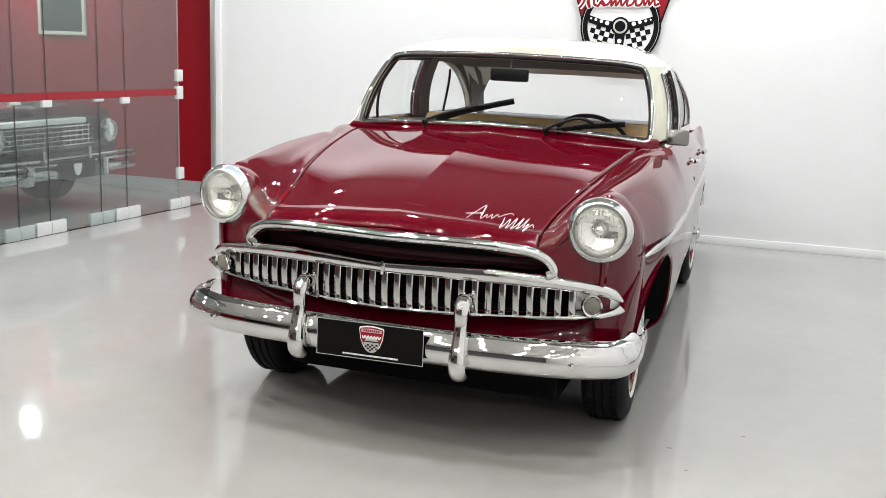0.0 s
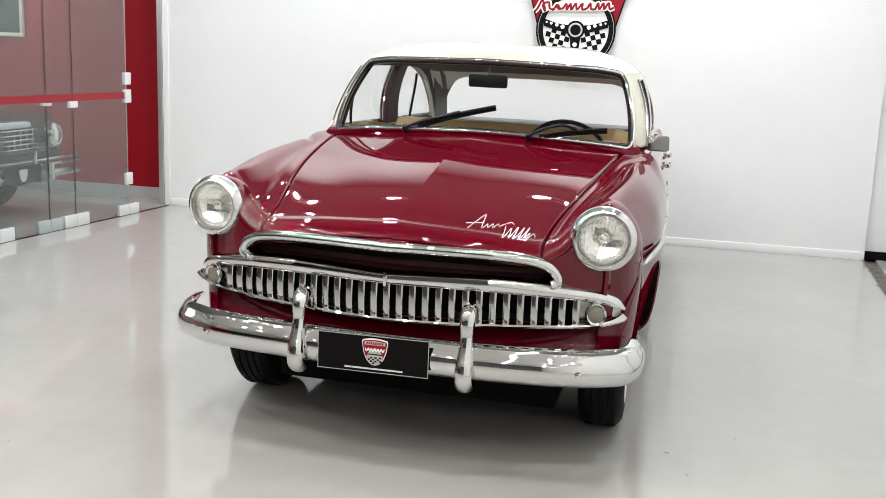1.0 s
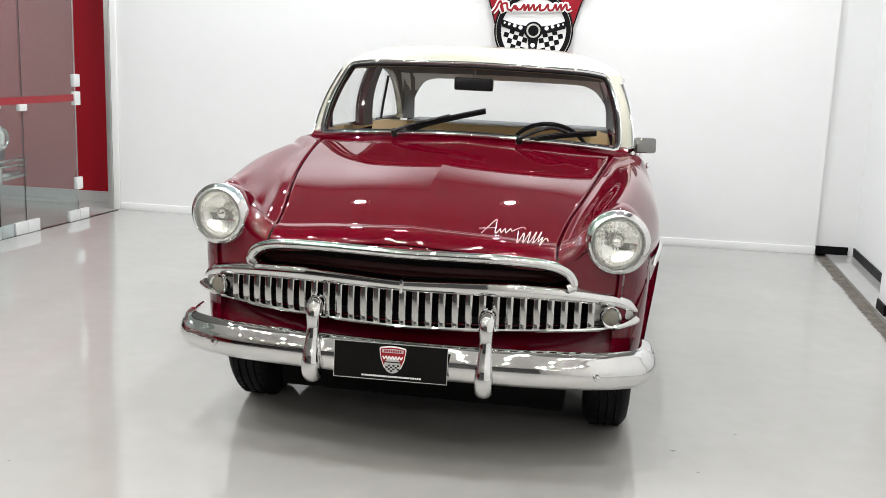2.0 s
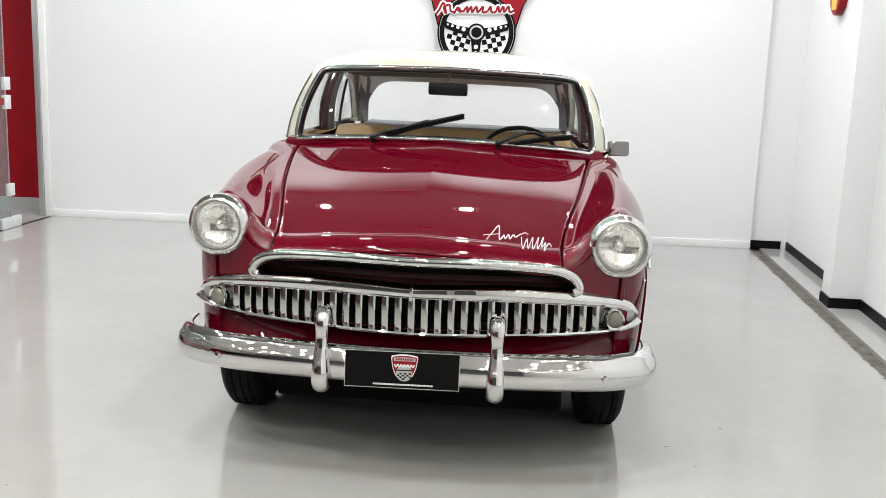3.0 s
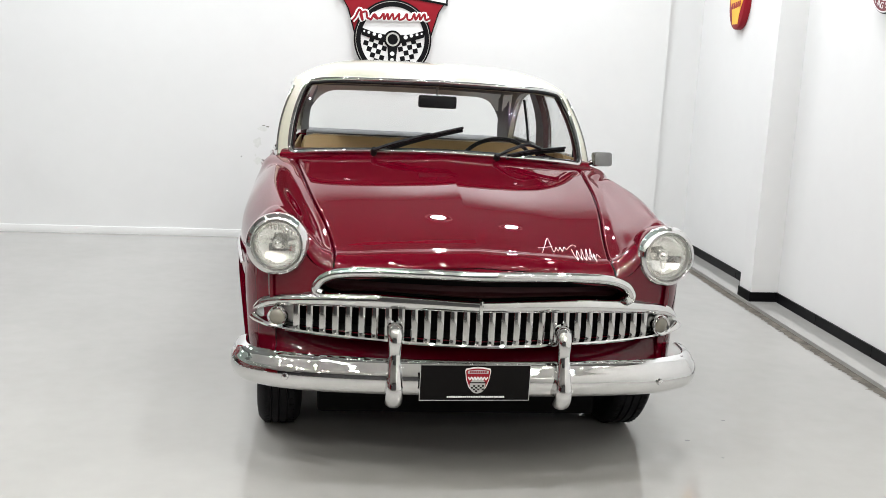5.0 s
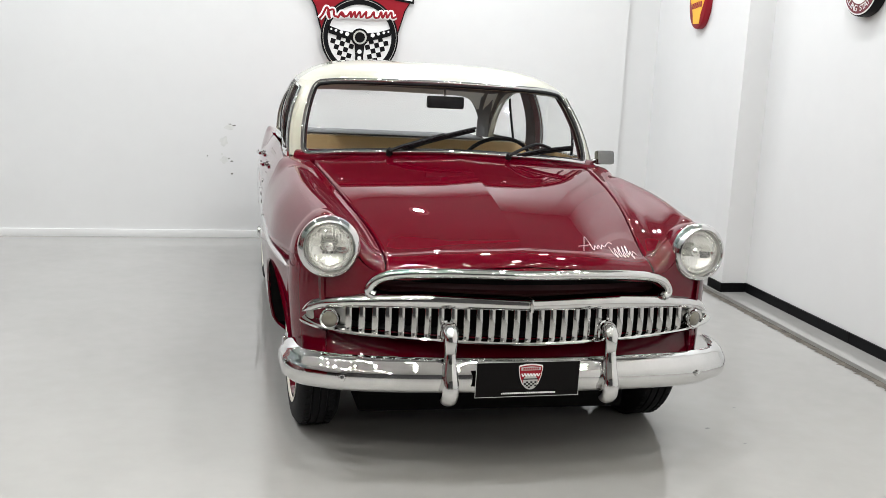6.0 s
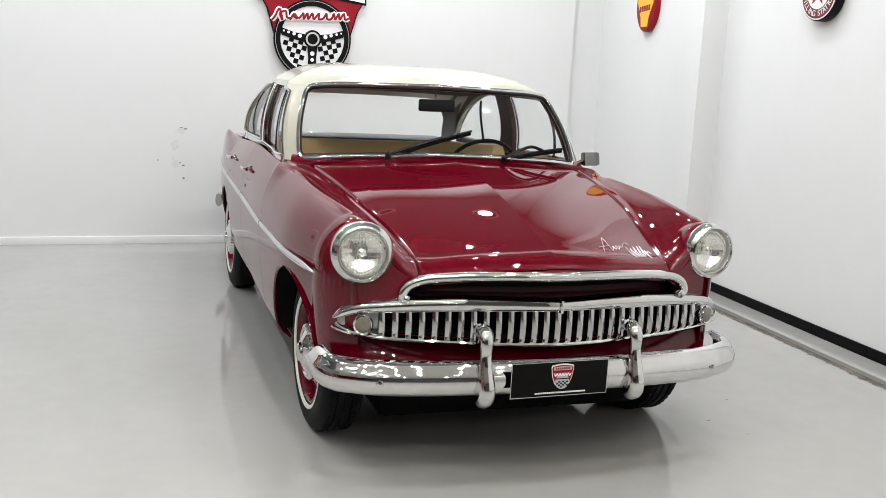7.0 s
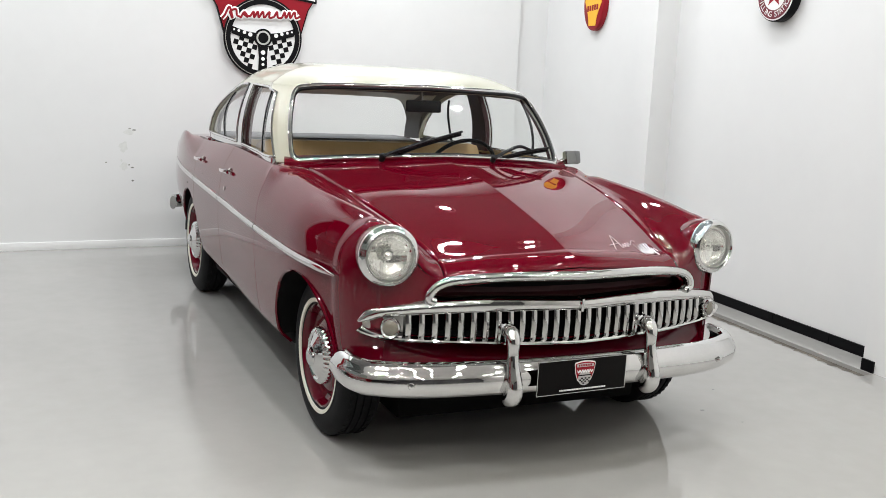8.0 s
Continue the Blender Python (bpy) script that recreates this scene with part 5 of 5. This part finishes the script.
part("standoff", bm, STEEL, sign)


def round_sign(y, z, ry, rz, depth, name, label):
    ob = empty(name, Matrix.Translation((right_x(y), y, z)) @ Matrix.Rotation(radians(-90 - 1.5), 4, "Z"))
    tagged(ob, label, "wall sign")
    bm = bmesh.new()
    rows = [[Vector((ry * k * math.cos(2 * math.pi * i / 56), -d, rz * k * math.sin(2 * math.pi * i / 56))) for i in range(56)] for k, d in ((0.97, 0.0), (1.0, 0.008), (1.0, depth - 0.012), (0.985, depth - 0.003), (0.96, depth))]
    vs = sheet(bm, rows, closed_v=True)
    bm.faces.new(vs[-1])
    return ob, bm


ob, bm = round_sign(4.21, 2.10, 0.155, 0.23, 0.055, "oval_sign", "oval red wall sign with yellow shell shape")
part("sign_body", bm, REDINK, ob)
SHELLP = [(-0.06, -0.19), (0.06, -0.19), (0.075, -0.12), (0.10, -0.07), (0.145, 0.0), (0.15, 0.08), (0.10, 0.16), (0, 0.19), (-0.10, 0.16), (-0.15, 0.08), (-0.145, 0.0), (-0.10, -0.07), (-0.075, -0.12)]
part("shell_shape", prism(bmesh.new(), [(x * 0.88, z) for x, z in SHELLP], -0.058, -0.055), YELLOWINK, ob, smooth=False)
bm = bmesh.new()
for k in range(5):
    box(bm, -0.088 + k * 0.036, -0.062 + k * 0.036, -0.060, -0.058, -0.075 + 0.004 * k, -0.03 + 0.004 * k)
part("letter_bars", bm, REDINK, ob, smooth=False)

ob, bm = round_sign(1.975, 2.075, 0.172, 0.172, 0.065, "round_sign", "round dark red and white filling station sign")
part("sign_body", bm, BLACKINK, ob)
part("white_rim", prism(bmesh.new(), oval(0.163, 0.163, 56), -0.0680, -0.0650), WHITEINK, ob, smooth=False)
part("red_ring", prism(bmesh.new(), oval(0.155, 0.155, 56), -0.0700, -0.0680), material("dark_red_print", (0.14, 0.008, 0.02), 0.35), ob, smooth=False)
part("white_center", prism(bmesh.new(), oval(0.10, 0.10, 48), -0.0720, -0.0700), WHITEINK, ob, smooth=False)
star = [(0.085 * (1 if k % 2 == 0 else 0.4) * math.sin(math.pi * k / 5), 0.085 * (1 if k % 2 == 0 else 0.4) * math.cos(math.pi * k / 5)) for k in range(10)]
part("star", prism(bmesh.new(), star, -0.0740, -0.0720), REDINK, ob, smooth=False)
for k, ch in enumerate("FILLING STATION"):
    if ch == " ":
        continue
    cu = bpy.data.curves.new("letter", "FONT")
    cu.body, cu.size, cu.align_x, cu.align_y, cu.extrude = ch, 0.05, "CENTER", "CENTER", 0.0005
    a = radians(-90 - 78 + 156 * k / 14)
    lt = new("letter", cu)
    lt.parent = ob
    lt.matrix_local = Matrix.Translation((0.127 * math.cos(a), -0.0715, 0.127 * math.sin(a))) @ Matrix.Rotation(radians(90), 4, "X") @ Matrix.Rotation(a + radians(90), 4, "Z")
    cu.materials.append(WHITEINK)

# chipped paint on the back wall
CHIP = material("bare_plaster", (0.70, 0.705, 0.68), 0.9, noise_scale=30.0, noise_amount=0.12)
CHIPDARK = material("dark_plaster_edge", (0.20, 0.20, 0.18), 0.9, noise_scale=40.0, noise_amount=0.4)
random.seed(11)
chips = empty("paint_chips", pose(-1.04, BACK - 0.0015, 0.74))
tagged(chips, "faint pale patches of chipped paint with dark specks", "wall stain", kind="structure")
for mat, marks in ((CHIP, ((0.012, 0.168, 0.042, 0.028), (-0.03, 0.055, 0.034, 0.050), (-0.025, -0.095, 0.036, 0.034), (-0.045, -0.05, 0.010, 0.012))),
                   (CHIPDARK, ((0.052, 0.187, 0.018, 0.006), (0.020, 0.196, 0.014, 0.003), (0.036, -0.106, 0.014, 0.006), (0.012, -0.085, 0.008, 0.006), (-0.16, -0.066, 0.006, 0.006), (0.038, -0.21, 0.010, 0.008)))):
    for x, z, rx, rz in marks:
        n = 16
        o = [(x + rx * random.uniform(0.6, 1.1) * math.cos(2 * math.pi * k / n), z + rz * random.uniform(0.6, 1.1) * math.sin(2 * math.pi * k / n)) for k in range(n)]
        part("chip", prism(bmesh.new(), o, 0.0 if mat is CHIP else -0.0008, 0.001), mat, chips, smooth=False)

# picture on the red wall
pic = empty("framed_picture", pose(-5.58, 5.36, 1.46))
tagged(pic, "pale framed picture on the red wall", "picture")
FRAME = material("pale_frame_wood", (0.55, 0.52, 0.43), 0.5, noise_scale=10.0, noise_amount=0.1)
for d in ((-0.28, 0.28, 0.0, 0.035), (-0.28, 0.28, 0.715, 0.75), (-0.28, -0.245, 0.035, 0.715), (0.245, 0.28, 0.035, 0.715)):
    box_part("frame_bar", (d[0], d[1], -0.03, 0.0, d[2], d[3]), FRAME, pic, bevel=0.004)
box_part("picture_sheet", (-0.245, 0.245, -0.012, 0.0, 0.035, 0.715), material("dull_print", (0.05, 0.062, 0.055), 0.3, noise_scale=4.0, noise_amount=0.6), pic)

# ---- second car behind the glass ----
other = empty("parked_car", Matrix.Translation((-4.10, 3.47, -0.0)) @ Matrix.Rotation(radians(90), 4, "Z"))
tagged(other, "dark classic car with wide chrome grille behind glass", "car")
bm = bmesh.new()
rows = []
for y, w, zt in ((0.16, 0.88, 0.78), (0.22, 0.92, 0.835), (0.5, 0.94, 0.89), (1.5, 0.95, 0.98), (2.5, 0.95, 1.0), (4.2, 0.92, 0.95)):
    rows.append([Vector((x * w, y, z)) for x, z in ((-0.95, 0.30), (-1, 0.5), (-1, zt - 0.1), (-0.93, zt), (-0.5, zt + 0.02), (0, zt + 0.03), (0.5, zt + 0.02), (0.93, zt), (1, zt - 0.1), (1, 0.5), (0.95, 0.30))])
vs = sheet(bm, rows)
bm.faces.new(vs[0])
part("body", bm, DARKPAINT, other)
bm = bmesh.new()
rows = []
for k, z in ((1.0, 0.98), (0.93, 1.2), (0.82, 1.36), (0.6, 1.42), (0.1, 1.43)):
    rows.append([Vector((0.74 * k * math.copysign(abs(math.cos(a)) ** 0.5, math.cos(a)), 2.6 + (1.25 - 0.6 * (1 - k)) * math.copysign(abs(math.sin(a)) ** 0.6, math.sin(a)), z)) for a in [2 * math.pi * i / 32 for i in range(32)]])
vs = sheet(bm, rows, closed_v=True)
bm.faces.new(vs[-1])
part("cabin", bm, DARKPAINT, other)
for k in range(5):
    z = 0.575 + k * 0.038
    box_part("grille_bar", (-0.56, 0.52, 0.10, 0.15, z - 0.006, z + 0.006), CHROME, other, bevel=0.004)
for k in range(14):
    x = -0.54 + k * 0.077
    box_part("grille_rib", (x - 0.004, x + 0.004, 0.115, 0.15, 0.56, 0.745), CHROME, other)
box_part("grille_top", (-0.60, 0.40, 0.08, 0.16, 0.748, 0.792), SATIN, other, "wide pale header bar", bevel=0.012)
for sx in (-1, 1):
    m = Matrix.Translation((sx * 0.675, 0.07, 0.672))
    hl = empty("headlamp")
    hl.parent = other
    part("rim", lathe(bmesh.new(), [(0.085, 0.05), (0.105, 0.02), (0.10, -0.02), (0.085, -0.03), (0.08, -0.01)], 32, m), CHROME, hl)
    part("lens", lathe(bmesh.new(), [(0.084, -0.012), (0.06, -0.03), (0.03, -0.038), (0.001, -0.04)], 32, m), REFLECTOR, hl)
    box_part("side_lamp", (sx * 0.80 - 0.035, sx * 0.80 + 0.035, 0.14, 0.19, 0.615, 0.725), material("amber_lens", (0.45, 0.25, 0.08), 0.3), other, bevel=0.01)
for z0, z1, w in ((0.475, 0.507, 1.04), (0.432, 0.462, 1.035), (0.335, 0.412, 1.01)):
    pts = curve_points([(-w, 0.12, (z0 + z1) / 2), (-w + 0.04, 0.05, (z0 + z1) / 2), (-0.4, 0.0, (z0 + z1) / 2), (0, -0.01, (z0 + z1) / 2), (0.4, 0.0, (z0 + z1) / 2), (w - 0.04, 0.05, (z0 + z1) / 2), (w, 0.12, (z0 + z1) / 2)], 30)
    part("bumper_bar", sweep(bmesh.new(), pts, oval(0.025, (z1 - z0) / 2, 10, 0.8)), CHROME, other)
box_part("dealer_plate", (-0.11, 0.33, -0.045, -0.036, 0.32, 0.47), PLATEBLACK, other)
for sx in (-1, 1):
    box_part("overrider", (sx * 0.45 - 0.04, sx * 0.45 + 0.04, -0.07, 0.06, 0.31, 0.47), CHROME, other, bevel=0.025)
    box_part("bumper_upright", (sx * 0.27 - 0.02, sx * 0.27 + 0.02, -0.045, 0.0, 0.46, 0.57), CHROME, other, bevel=0.008)
part("plate_emblem", prism(bmesh.new(), at(shield(0.10, 0.10), 0.11, 0.395), -0.048, -0.045), SATIN, other, smooth=False)
for sx in (-1, 1):
    for y in (0.8, 3.4):
        part("wheel", lathe(bmesh.new(), [(0.1, -0.08), (0.22, -0.09), (0.30, -0.08), (0.32, -0.05), (0.32, 0.05), (0.3, 0.08)], 32, Matrix.Translation((sx * 0.72, y, 0.32)) @ Matrix.Rotation(radians(90 * sx), 4, "Z")), RUBBER, other)

# small dark scuffs on the floor
random.seed(33)
for sx, sy, r in ((1.0, 0.51, 0.012), (1.08, 0.32, 0.008), (1.26, 0.75, 0.010), (-1.35, -0.2, 0.007), (0.55, -0.9, 0.006)):
    scuff = empty("floor_scuff", pose(sx, sy, 0.0))
    n = 11
    o = [(r * random.uniform(0.5, 1.2) * math.cos(2 * math.pi * k / n), 0.6 * r * random.uniform(0.5, 1.2) * math.sin(2 * math.pi * k / n)) for k in range(n)]
    part("mark", prism(bmesh.new(), o, -0.0008, -0.0002), DARK_CLOTH, scuff, smooth=False).matrix_local = Matrix.Rotation(radians(-90), 4, "X")
    tagged(scuff, "small dark scuff on the floor", "stain", "floor scuffs", "structure")
